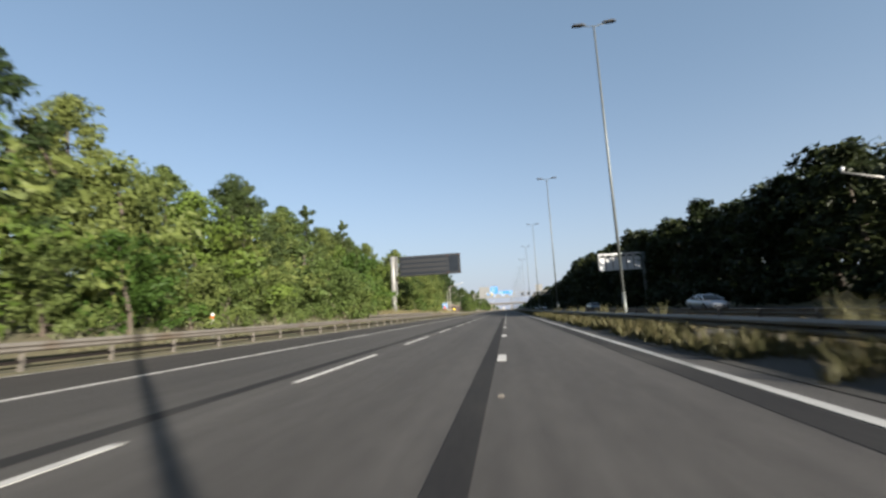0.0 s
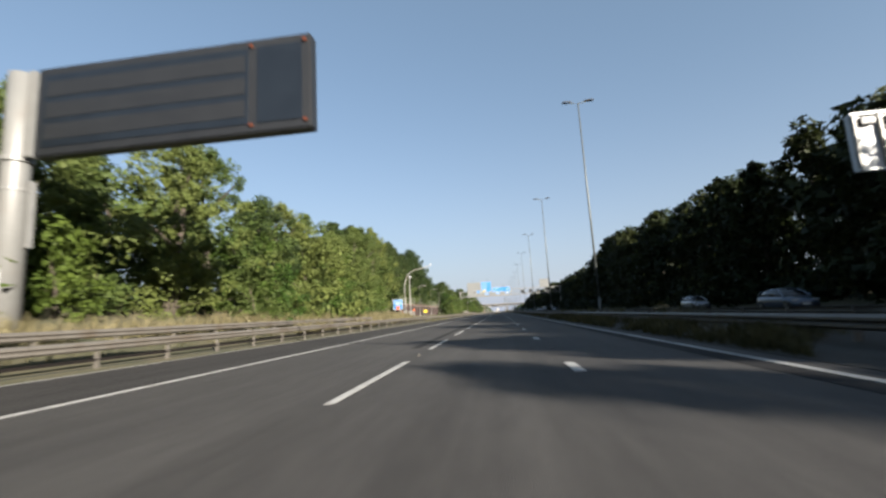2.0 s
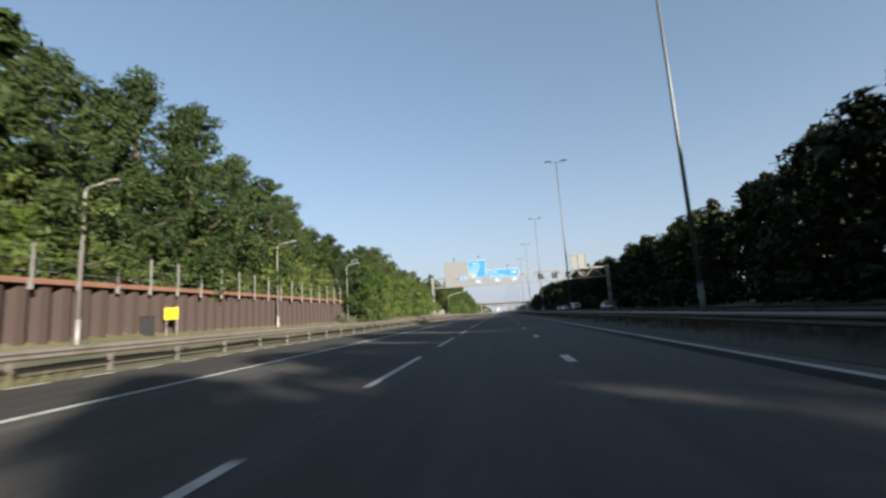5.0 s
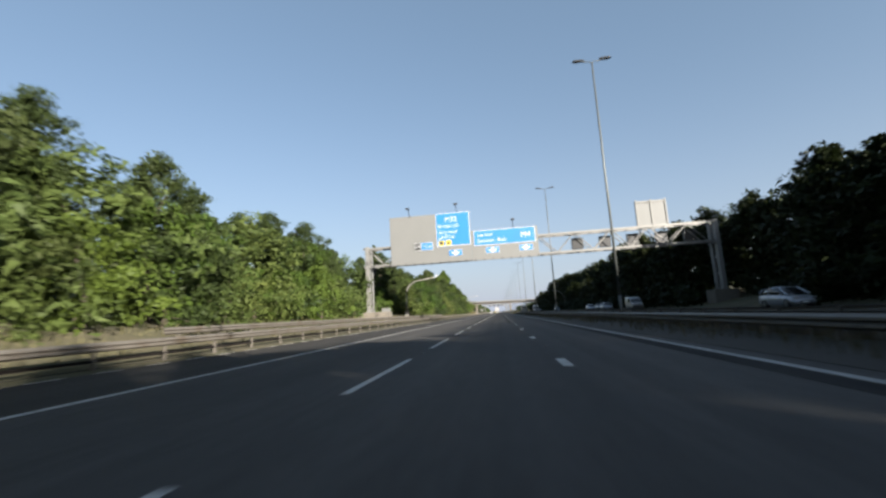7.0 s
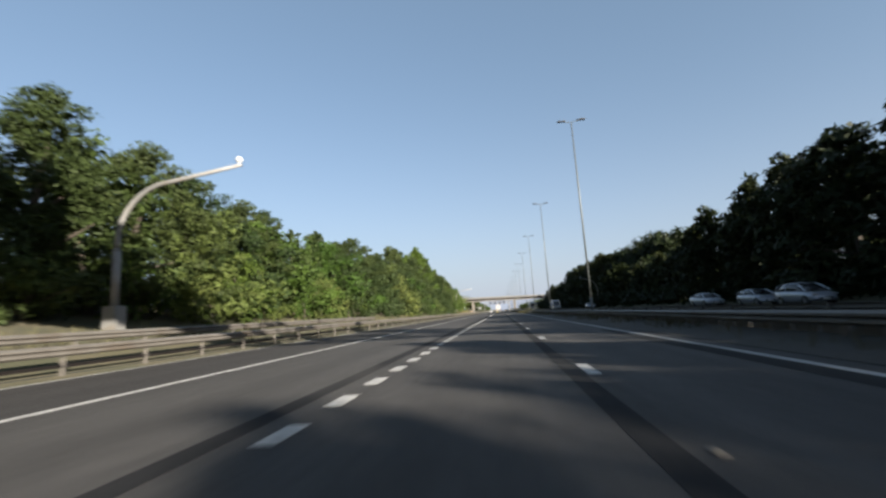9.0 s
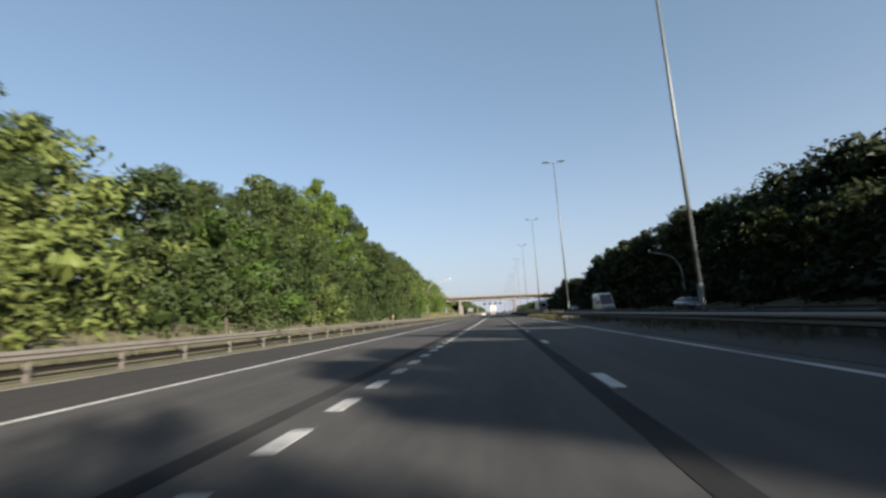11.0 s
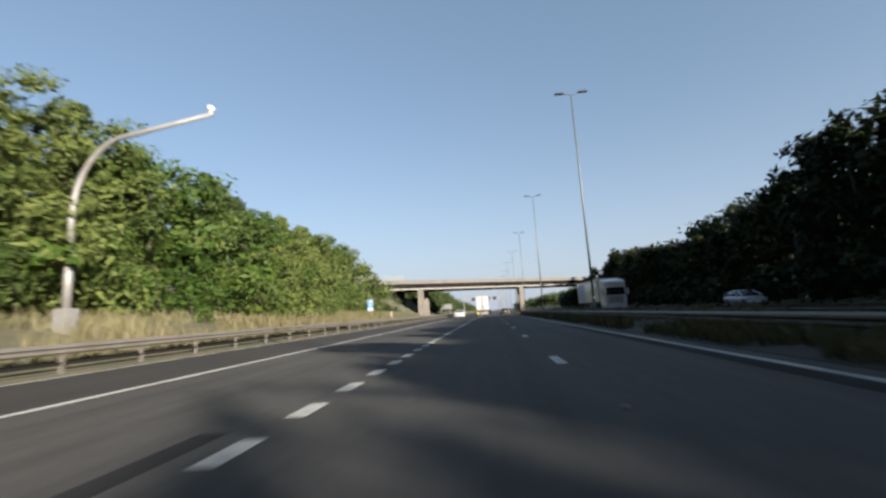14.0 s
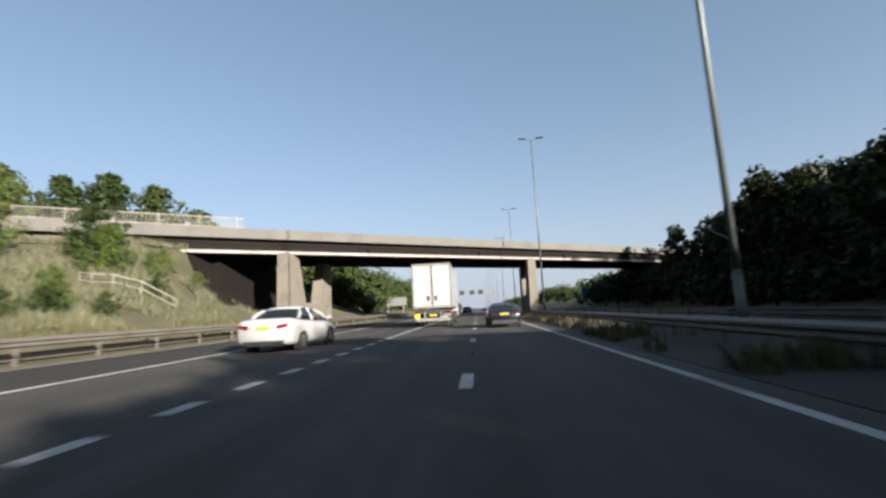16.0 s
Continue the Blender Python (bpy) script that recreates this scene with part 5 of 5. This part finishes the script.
def wheel(parent, x, y, r, w=0.22):
    s = 1 if x > 0 else -1
    bm = bmesh.new()
    prof = [(-w / 2, r * 0.66), (-w / 2, r * 0.93), (-w / 2 + 0.03, r), (w / 2 - 0.03, r), (w / 2, r * 0.93), (w / 2, r * 0.66)]
    n = 22
    rings = [[bm.verts.new((x + a, y + q * math.cos(2 * math.pi * k / n), r + q * math.sin(2 * math.pi * k / n))) for a, q in prof] for k in range(n)]
    for k in range(n):
        p, q = rings[k], rings[(k + 1) % n]
        for i in range(len(prof) - 1):
            bm.faces.new((p[i], p[i + 1], q[i + 1], q[i]))
    bmesh.ops.recalc_face_normals(bm, faces=bm.faces)
    tyre = part("wheel", bm, TYRE, parent, smooth=False)
    bm = bmesh.new()
    rod(bm, (x - w * 0.36, y, r), (x + w * 0.36, y, r), r * 0.66, r * 0.66, 20)
    for k in range(5):
        a = 2 * math.pi * k / 5
        box(bm, (x + s * w * 0.38, y + 0.33 * r * math.cos(a), r + 0.33 * r * math.sin(a)), (0.03, 0.62 * r, 0.13 * r), pose(0, 0, 0, math.degrees(a), 0, 0))
    part("rim", bm, ALLOY, tyre)
    return tyre


def car(name, label, paint, at, turn=0.0, body=None, roof=None, w=0.9, wheels=(-1.38, 1.42, 0.33), tail=(0.5, 0.16, 0.17), group=""):
    """A car whose front looks to +y. body: rows of (y, half width, bottom, top); roof: rows of (y, belt, top, half width at the top)."""
    c = thing(name, label, "car", group, at=at)
    c.rotation_euler = (0, 0, radians(turn))
    bm = bmesh.new()
    secs = []
    for y, hw, z0, z1 in body:
        hw *= w
        m = (z0 + z1) / 2
        half = [(hw * 0.86, z0), (hw * 0.97, z0 + 0.1), (hw, m), (hw * 0.985, z1 - 0.16), (hw * 0.93, z1 - 0.05), (hw * 0.8, z1), (hw * 0.4, z1 + 0.015)]
        secs.append([(a, y, z) for a, z in half] + [(-a, y, z) for a, z in reversed(half)])
    loft(bm, secs)
    part("body", bm, paint, c, smooth=True)
    bm = bmesh.new()
    secs = []
    for y, z0, z1, hw in roof:
        hb = 0.87 * w
        half = [(hb, z0 - 0.06), ((hb + hw) / 2 + 0.02, (z0 + z1) / 2), (hw, z1 - 0.04), (hw * 0.8, z1 - 0.005), (hw * 0.3, z1 + 0.01)]
        secs.append([(a, y, z) for a, z in half] + [(-a, y, z) for a, z in reversed(half)])
    loft(bm, secs)
    part("glasshouse", bm, GLASS_DARK, c, "dark tinted window glass", True)
    # roof skin and pillars
    flat = [r for r in roof if r[2] - r[1] > 0.36]
    bm = bmesh.new()
    loft(bm, [[(hw * 0.98, y, z1 - 0.05), (hw * 0.82, y, z1 + 0.012), (hw * 0.3, y, z1 + 0.03), (-hw * 0.3, y, z1 + 0.03), (-hw * 0.82, y, z1 + 0.012), (-hw * 0.98, y, z1 - 0.05), (-hw * 0.6, y, z1 - 0.03), (hw * 0.6, y, z1 - 0.03)] for y, z0, z1, hw in flat])
    part("roof", bm, paint, c, smooth=True)
    ends = ((roof[0], flat[0]), (roof[-1], flat[-1]))
    for s in (-1, 1):
        for lo, hi in ends:
            bm = bmesh.new()
            tube(bm, [(s * 0.86 * w, lo[0], lo[1]), (s * ((0.86 * w + hi[3]) / 2 + 0.03), (lo[0] + hi[0]) / 2, (lo[1] + hi[2]) / 2 + 0.02), (s * hi[3] * 0.97, hi[0], hi[2] - 0.03)], [0.055, 0.05, 0.045], 6)
            part("pillar", bm, paint, c)
        bm = bmesh.new()
        ym = (flat[0][0] + flat[-1][0]) / 2 - 0.05
        tube(bm, [(s * 0.875 * w, ym, roof[1][1] - 0.05), (s * (flat[0][3] + 0.01), ym - 0.08, flat[len(flat) // 2][2] - 0.04)], [0.045, 0.04], 6)
        part("pillar", bm, paint, c)
        bm = bmesh.new()
        ml = roof[-1]
        box(bm, (s * (w + 0.1), ml[0] - 0.42, ml[1] + 0.1), (0.2, 0.11, 0.14), bevel=0.03)
        part("mirror", bm, paint, c)
        for wy in wheels[:2]:
            bm = bmesh.new()
            rod(bm, (s * (w - 0.2), wy, wheels[2]), (s * (w * 0.985), wy, wheels[2]), wheels[2] * 1.18, wheels[2] * 1.18, 24)
            part("wheel_arch", bm, TRIM, c)
            wheel(c, s * (w - 0.08), wy, wheels[2])
    y0, y1 = body[0][0], body[-1][0]
    zt, zf = body[1][3], body[-2][3]
    for s in (-1, 1):
        bm = bmesh.new()
        box(bm, (s * (0.89 - tail[0] / 2) * w, y0 + 0.02, zt - tail[2]), (tail[0] * w, 0.16, tail[1]), pose(0, 0, 0, 0, -s * 8, s * 12), bevel=0.03)
        part("tail_lamp", bm, TAIL, c, "red tail lamp")
        bm = bmesh.new()
        box(bm, (s * 0.68 * w, y1 - 0.1, zf - 0.12), (0.4 * w, 0.3, 0.15), pose(0, 0, 0, 0, 0, -s * 25), bevel=0.04)
        part("headlamp", bm, HEAD, c, "clear headlamp")
        bm = bmesh.new()
        rod(bm, (s * 0.5 * w, y0 + 0.12, 0.3), (s * 0.5 * w, y0 - 0.03, 0.3), 0.05, 0.05, 10)
        part("exhaust", bm, ALLOY, c)
    for y, m, s in ((y0 - 0.005, PLATE, -1), (y1 + 0.005, PLATE_W, 1)):
        bm = bmesh.new()
        box(bm, (0, y, zt - tail[2] - 0.06 if s < 0 else 0.42), (0.48, 0.03, 0.11), bevel=0.005)
        part("number_plate", bm, m, c)
    bm = bmesh.new()
    box(bm, (0, y0 + 0.08, 0.34), (1.5 * w, 0.22, 0.2), bevel=0.04)
    part("rear_bumper", bm, TRIM, c, "dark lower bumper")
    bm = bmesh.new()
    box(bm, (0, y1 - 0.06, 0.45), (1.0 * w, 0.14, 0.2), bevel=0.03)
    part("grille", bm, TRIM, c)
    return c


SALOON = [(-2.38, 0.86, 0.34, 0.9), (-2.3, 0.94, 0.28, 1.06), (-1.95, 0.98, 0.24, 1.1), (-1.2, 1.0, 0.22, 1.04), (0.0, 1.0, 0.22, 0.97), (1.1, 0.99, 0.22, 0.95), (1.9, 0.95, 0.24, 0.84), (2.3, 0.84, 0.26, 0.68), (2.42, 0.66, 0.32, 0.55)]
SALOON_ROOF = [(-1.5, 1.1, 1.13, 0.7), (-0.98, 1.05, 1.42, 0.64), (-0.6, 1.0, 1.48, 0.65), (0.1, 0.98, 1.47, 0.64), (0.5, 0.97, 1.4, 0.6), (1.35, 0.95, 0.97, 0.64)]
COUPE = [(-2.3, 0.8, 0.36, 0.74), (-2.22, 0.92, 0.3, 0.93), (-1.8, 1.0, 0.24, 0.98), (-1.2, 1.03, 0.2, 0.97), (0.0, 1.0, 0.2, 0.9), (1.1, 1.0, 0.2, 0.88), (1.9, 0.95, 0.22, 0.78), (2.3, 0.8, 0.26, 0.62)]
COUPE_ROOF = [(-1.85, 0.97, 1.0, 0.62), (-0.9, 0.95, 1.25, 0.56), (-0.3, 0.93, 1.32, 0.57), (0.2, 0.91, 1.3, 0.56), (1.2, 0.88, 0.9, 0.6)]
HATCH = [(-1.95, 0.86, 0.34, 0.9), (-1.88, 0.95, 0.28, 1.02), (-1.4, 1.0, 0.24, 1.03), (0.0, 1.0, 0.22, 0.98), (1.0, 0.99, 0.22, 0.96), (1.7, 0.93, 0.25, 0.82), (2.0, 0.78, 0.3, 0.62)]
HATCH_ROOF = [(-1.9, 1.02, 1.05, 0.66), (-1.55, 1.02, 1.42, 0.6), (-0.6, 1.0, 1.5, 0.61), (0.3, 0.98, 1.46, 0.6), (1.15, 0.96, 0.98, 0.64)]
MPV = [(-2.15, 0.9, 0.34, 1.0), (-2.1, 0.97, 0.28, 1.1), (-1.4, 1.0, 0.24, 1.1), (0.0, 1.0, 0.22, 1.06), (1.2, 0.99, 0.22, 1.0), (1.9, 0.93, 0.25, 0.86), (2.25, 0.78, 0.3, 0.64)]
MPV_ROOF = [(-2.1, 1.1, 1.14, 0.7), (-1.9, 1.1, 1.58, 0.66), (-0.6, 1.07, 1.68, 0.67), (0.4, 1.04, 1.62, 0.65), (1.5, 1.0, 1.03, 0.66)]

car("saloon_car", "glossy black low coupe with a yellow rear plate", PAINT_BLACK, (3.45, 525.2, 0.0), 0, COUPE, COUPE_ROOF, 0.92, tail=(0.3, 0.08, 0.14))
car("saloon_car", "white saloon car with red tail lamps and yellow plate", PAINT_WHITE, (-4.85, 515.1, 0.0), 0, SALOON, SALOON_ROOF, 0.95, tail=(0.4, 0.11, 0.2))
car("hatchback", "small dark hatchback ahead in the middle lane", PAINT_BLACK, (-0.1, 590.0, 0.0), 0, HATCH, HATCH_ROOF, 0.88)
ONCOMING = "oncoming cars"
car("saloon_car", "silver saloon with pale headlamps on the opposite carriageway", PAINT_SILVER, (20.0, 43.4, 0.0), 180, SALOON, SALOON_ROOF, 0.93, group=ONCOMING)
car("hatchback", "grey-blue hatchback on the shaded opposite carriageway", PAINT_BLUE, (20.0, 95.8, 0.0), 180, HATCH, HATCH_ROOF, 0.93, group=ONCOMING)
car("hatchback", "silver hatchback on the shaded opposite carriageway", PAINT_SILVER, (23.6, 119.0, 0.0), 180, HATCH, HATCH_ROOF, 0.93, group=ONCOMING)
car("estate_car", "white and dark red car on the opposite carriageway", PAINT_SILVER, (23.4, 257.0, 0.0), 180, MPV, MPV_ROOF, 0.93, group=ONCOMING)
car("people_carrier", "tall silver people carrier on the opposite carriageway", PAINT_SILVER, (23.4, 317.6, 0.0), 180, MPV, MPV_ROOF, 0.95, group=ONCOMING)
car("hatchback", "small pale hatchback behind the people carrier", PAINT_SILVER, (23.7, 324.5, 0.0), 180, HATCH, HATCH_ROOF, 0.9, group=ONCOMING)
car("hatchback", "silver hatchback passing the lorry on the opposite carriageway", PAINT_SILVER, (23.4, 478.2, 0.0), 180, HATCH, HATCH_ROOF, 0.93, group=ONCOMING)


car("saloon_car", "pale saloon far along the opposite carriageway", PAINT_SILVER, (23.4, 334.0, 0.0), 180, SALOON, SALOON_ROOF, 0.93, group=ONCOMING)
car("saloon_car", "grey-blue saloon on the shaded opposite carriageway", PAINT_BLUE, (23.4, 399.5, 0.0), 180, SALOON, SALOON_ROOF, 0.93, group=ONCOMING)


def box_lorry():
    v = thing("lorry", "white box lorry seen from its closed double rear doors", "lorry", at=(-0.95, 528.6, 0))
    bm = bmesh.new()
    box(bm, (0, 4.6, 2.75), (2.66, 9.2, 2.95), bevel=0.04)
    part("cargo_box", bm, PAINT_WHITE, v)
    for s in (-1, 1):
        bm = bmesh.new()
        box(bm, (s * 0.63, -0.02, 2.78), (1.2, 0.05, 2.7), bevel=0.015)
        door = part("rear_door", bm, PAINT_WHITE, v)
        for dx in (0.14, 0.36):
            bm = bmesh.new()
            rod(bm, (s * dx, -0.06, 1.5), (s * dx, -0.06, 4.05), 0.018, 0.018, 6)
            part("lock_rod", bm, GALV, door)
        for z in (1.7, 2.4, 3.2, 3.9):
            bm = bmesh.new()
            box(bm, (s * 1.2, -0.05, z), (0.14, 0.03, 0.08))
            part("hinge", bm, GALV, door)
        bm = bmesh.new()
        box(bm, (s * 0.25, -0.08, 2.0), (0.2, 0.05, 0.1))
        box(bm, (s * 0.25, -0.08, 1.86), (0.1, 0.05, 0.2))
        part("handle", bm, TRIM, door)
        bm = bmesh.new()
        box(bm, (s * 1.08, -0.03, 0.98), (0.3, 0.08, 0.12), bevel=0.02)
        part("tail_lamp", bm, TAIL, v, "red tail lamp")
        bm = bmesh.new()
        box(bm, (s * 1.0, 1.1, 0.55), (0.06, 0.9, 0.9))
        part("mudguard", bm, TRIM, v)
        for y in (1.2, 2.4, 7.5):
            wheel(v, s * 1.1, y, 0.5, 0.32)
    bm = bmesh.new()
    box(bm, (0, -0.05, 2.78), (0.07, 0.04, 2.7))
    part("door_seam", bm, TRIM, v, "dark seam between the doors")
    bm = bmesh.new()
    box(bm, (0, -0.03, 4.17), (2.66, 0.1, 0.16), bevel=0.02)
    box(bm, (0, -0.03, 1.33), (2.66, 0.1, 0.14), bevel=0.02)
    for s in (-1, 1):
        box(bm, (s * 1.28, -0.03, 2.75), (0.1, 0.1, 2.9), bevel=0.02)
    part("door_frame", bm, GALV, v)
    bm = bmesh.new()
    box(bm, (0, 5.0, 1.0), (1.0, 10.0, 0.35), bevel=0.03)
    box(bm, (0, 0.1, 1.0), (2.4, 0.12, 0.3), bevel=0.02)
    part("chassis", bm, TRIM, v)
    bm = bmesh.new()
    box(bm, (0, 0.0, 0.5), (2.35, 0.12, 0.2), bevel=0.03)
    part("under_run_bar", bm, GALV, v)
    for x in (-0.55, 0.55):
        bm = bmesh.new()
        box(bm, (x, 0.02, 0.78), (0.09, 0.1, 0.5), bevel=0.01)
        part("bar_bracket", bm, GALV, v)
    bm = bmesh.new()
    box(bm, (0.95, 0.3, 0.86), (0.5, 0.5, 0.3), bevel=0.04)
    part("side_locker", bm, GALV, v, "grey locker under the box")
    bm = bmesh.new()
    box(bm, (-1.05, -0.04, 0.74), (0.36, 0.05, 0.3), bevel=0.01)
    part("marker_board", bm, SIGN_YELLOW, v, "yellow rear marker board")
    bm = bmesh.new()
    box(bm, (0.0, -0.02, 0.78), (0.52, 0.04, 0.13))
    part("number_plate", bm, PLATE, v)
    bm = bmesh.new()
    box(bm, (0, 10.4, 1.7), (2.45, 2.0, 2.5), bevel=0.12)
    part("cab", bm, PAINT_WHITE, v)
    return v


box_lorry()


def artic(at):
    v = thing("lorry", "white articulated lorry with a blue side picture", "lorry", at=at)
    v.rotation_euler = (0, 0, math.pi)
    bm = bmesh.new()
    secs = []
    for y, z1, hw in ((0.0, 3.5, 1.22), (0.35, 3.75, 1.25), (1.7, 3.95, 1.25), (2.2, 3.95, 1.25)):
        secs.append([(hw, y, 0.55), (hw, y, z1 - 0.15), (hw - 0.15, y, z1), (-hw + 0.15, y, z1), (-hw, y, z1 - 0.15), (-hw, y, 0.55)])
    secs = [[(x, -y, z) for x, y, z in s] for s in secs]
    loft(bm, secs)
    part("cab", bm, PAINT_WHITE, v)
    bm = bmesh.new()
    box(bm, (0, 0.0, 2.45), (2.2, 0.06, 0.95), bevel=0.03)
    part("windscreen", bm, GLASS_DARK, v, "dark windscreen")
    for s in (-1, 1):
        bm = bmesh.new()
        box(bm, (s * 1.25, -0.75, 2.4), (0.04, 0.9, 0.85), bevel=0.02)
        part("side_window", bm, GLASS_DARK, v)
        bm = bmesh.new()
        box(bm, (s * 1.42, 0.02, 2.35), (0.22, 0.14, 0.8), bevel=0.04)
        part("mirror", bm, PAINT_WHITE, v)
        bm = bmesh.new()
        box(bm, (s * 0.98, 0.04, 0.85), (0.42, 0.08, 0.24), bevel=0.03)
        part("headlamp", bm, HEAD, v)
        for y in (-1.3, -4.0, -10.2, -11.5, -12.8):
            wheel(v, s * 1.08, y, 0.5, 0.34)
    for k in range(4):
        bm = bmesh.new()
        box(bm, (0, 0.03, 1.15 + 0.2 * k), (1.7, 0.06, 0.09), bevel=0.01)
        part("grille_bar", bm, TRIM, v)
    bm = bmesh.new()
    box(bm, (0, 0.05, 0.62), (2.4, 0.2, 0.36), bevel=0.05)
    part("bumper", bm, PAINT_WHITE, v)
    bm = bmesh.new()
    box(bm, (0, -0.1, 3.25), (2.2, 0.3, 0.28), bevel=0.05)
    part("sun_visor", bm, PAINT_WHITE, v)
    bm = bmesh.new()
    box(bm, (0, -9.3, 2.75), (2.55, 12.6, 2.9), bevel=0.04)
    part("trailer", bm, PAINT_WHITE, v)
    for s in (-1, 1):
        part("side_picture", box(bmesh.new(), (s * 1.285, -12.9, 2.75), (0.02, 4.2, 2.3)), PICTURE_BLUE, v, "blue picture on the trailer side")
    bm = bmesh.new()
    box(bm, (0, -8.0, 1.05), (1.0, 14.0, 0.36))
    box(bm, (0, -7.6, 0.75), (2.3, 3.4, 0.5), bevel=0.03)
    part("chassis", bm, TRIM, v)
    return v


artic((15.4, 489.9, 0))


def van(at, label, long=5.8, high=2.55, picture=False):
    v = thing("van", label, "van", "oncoming vans", at=at)
    v.rotation_euler = (0, 0, math.pi)
    bm = bmesh.new()
    secs = []
    for y, hw, z0, z1 in ((0.0, 0.8, 0.4, 0.85), (-0.12, 0.93, 0.34, 1.05), (-0.75, 0.98, 0.3, 1.25), (-1.45, 0.98, 0.3, high - 0.25), (-1.9, 0.98, 0.3, high - 0.03), (-long + 0.1, 0.98, 0.32, high), (-long, 0.93, 0.38, high - 0.08)):
        r = 0.16 if z1 > 1.6 else 0.08
        secs.append([(hw * 0.95, y, z0), (hw, y, z0 + 0.2), (hw, y, z1 * 0.62), (hw - 0.06, y, z1 - r), (hw - 0.2, y, z1), (-hw + 0.2, y, z1), (-hw + 0.06, y, z1 - r), (-hw, y, z1 * 0.62), (-hw, y, z0 + 0.2), (-hw * 0.95, y, z0)])
    loft(bm, secs)
    part("body", bm, PAINT_WHITE, v)
    bm = bmesh.new()
    quad = [(-0.82, -0.72, 1.24), (0.82, -0.72, 1.24), (0.74, -1.42, high - 0.32), (-0.74, -1.42, high - 0.32)]
    up = Vector((0, 0.03, 0.022))
    lo, hi = [bm.verts.new(p) for p in quad], [bm.verts.new(Vector(p) + up) for p in quad]
    bm.faces.new(lo[::-1])
    bm.faces.new(hi)
    for k in range(4):
        bm.faces.new((lo[k], lo[(k + 1) % 4], hi[(k + 1) % 4], hi[k]))
    part("windscreen", bm, GLASS_DARK, v)
    for s in (-1, 1):
        bm = bmesh.new()
        box(bm, (s * 0.955, -1.75, 1.62), (0.08, 0.85, 0.6), pose(0, 0, 0, 0, -s * 4, 0), bevel=0.02)
        part("side_window", bm, GLASS_DARK, v)
        bm = bmesh.new()
        box(bm, (s * 1.1, -1.25, 1.45), (0.2, 0.12, 0.32), bevel=0.03)
        part("mirror", bm, TRIM, v)
        bm = bmesh.new()
        box(bm, (s * 0.72, -0.1, 0.88), (0.34, 0.24, 0.26), pose(0, 0, 0, 0, 0, -s * 25), bevel=0.04)
        part("headlamp", bm, HEAD, v)
        for y in (-1.0, -long + 1.3):
            wheel(v, s * 0.9, y, 0.35, 0.24)
    bm = bmesh.new()
    box(bm, (0, 0.0, 0.5), (1.7, 0.16, 0.24), bevel=0.05)
    part("bumper", bm, TRIM, v)
    bm = bmesh.new()
    box(bm, (0, 0.0, 0.82), (0.9, 0.1, 0.14), bevel=0.02)
    part("grille", bm, TRIM, v)
    if picture:
        for s in (-1, 1):
            part("side_picture", box(bmesh.new(), (s * 0.985, -3.85, 1.72), (0.02, 2.7, 0.85)), PICTURE_BLUE, v, "blue picture on the van side")
    return v


van((16.0, 407.6, 0.0), "tall white panel van with a blue picture on its side", 5.5, 2.9, True)
van((24.0, 297.6, 0.0), "white panel van on the shaded opposite carriageway", 4.0, 2.2)
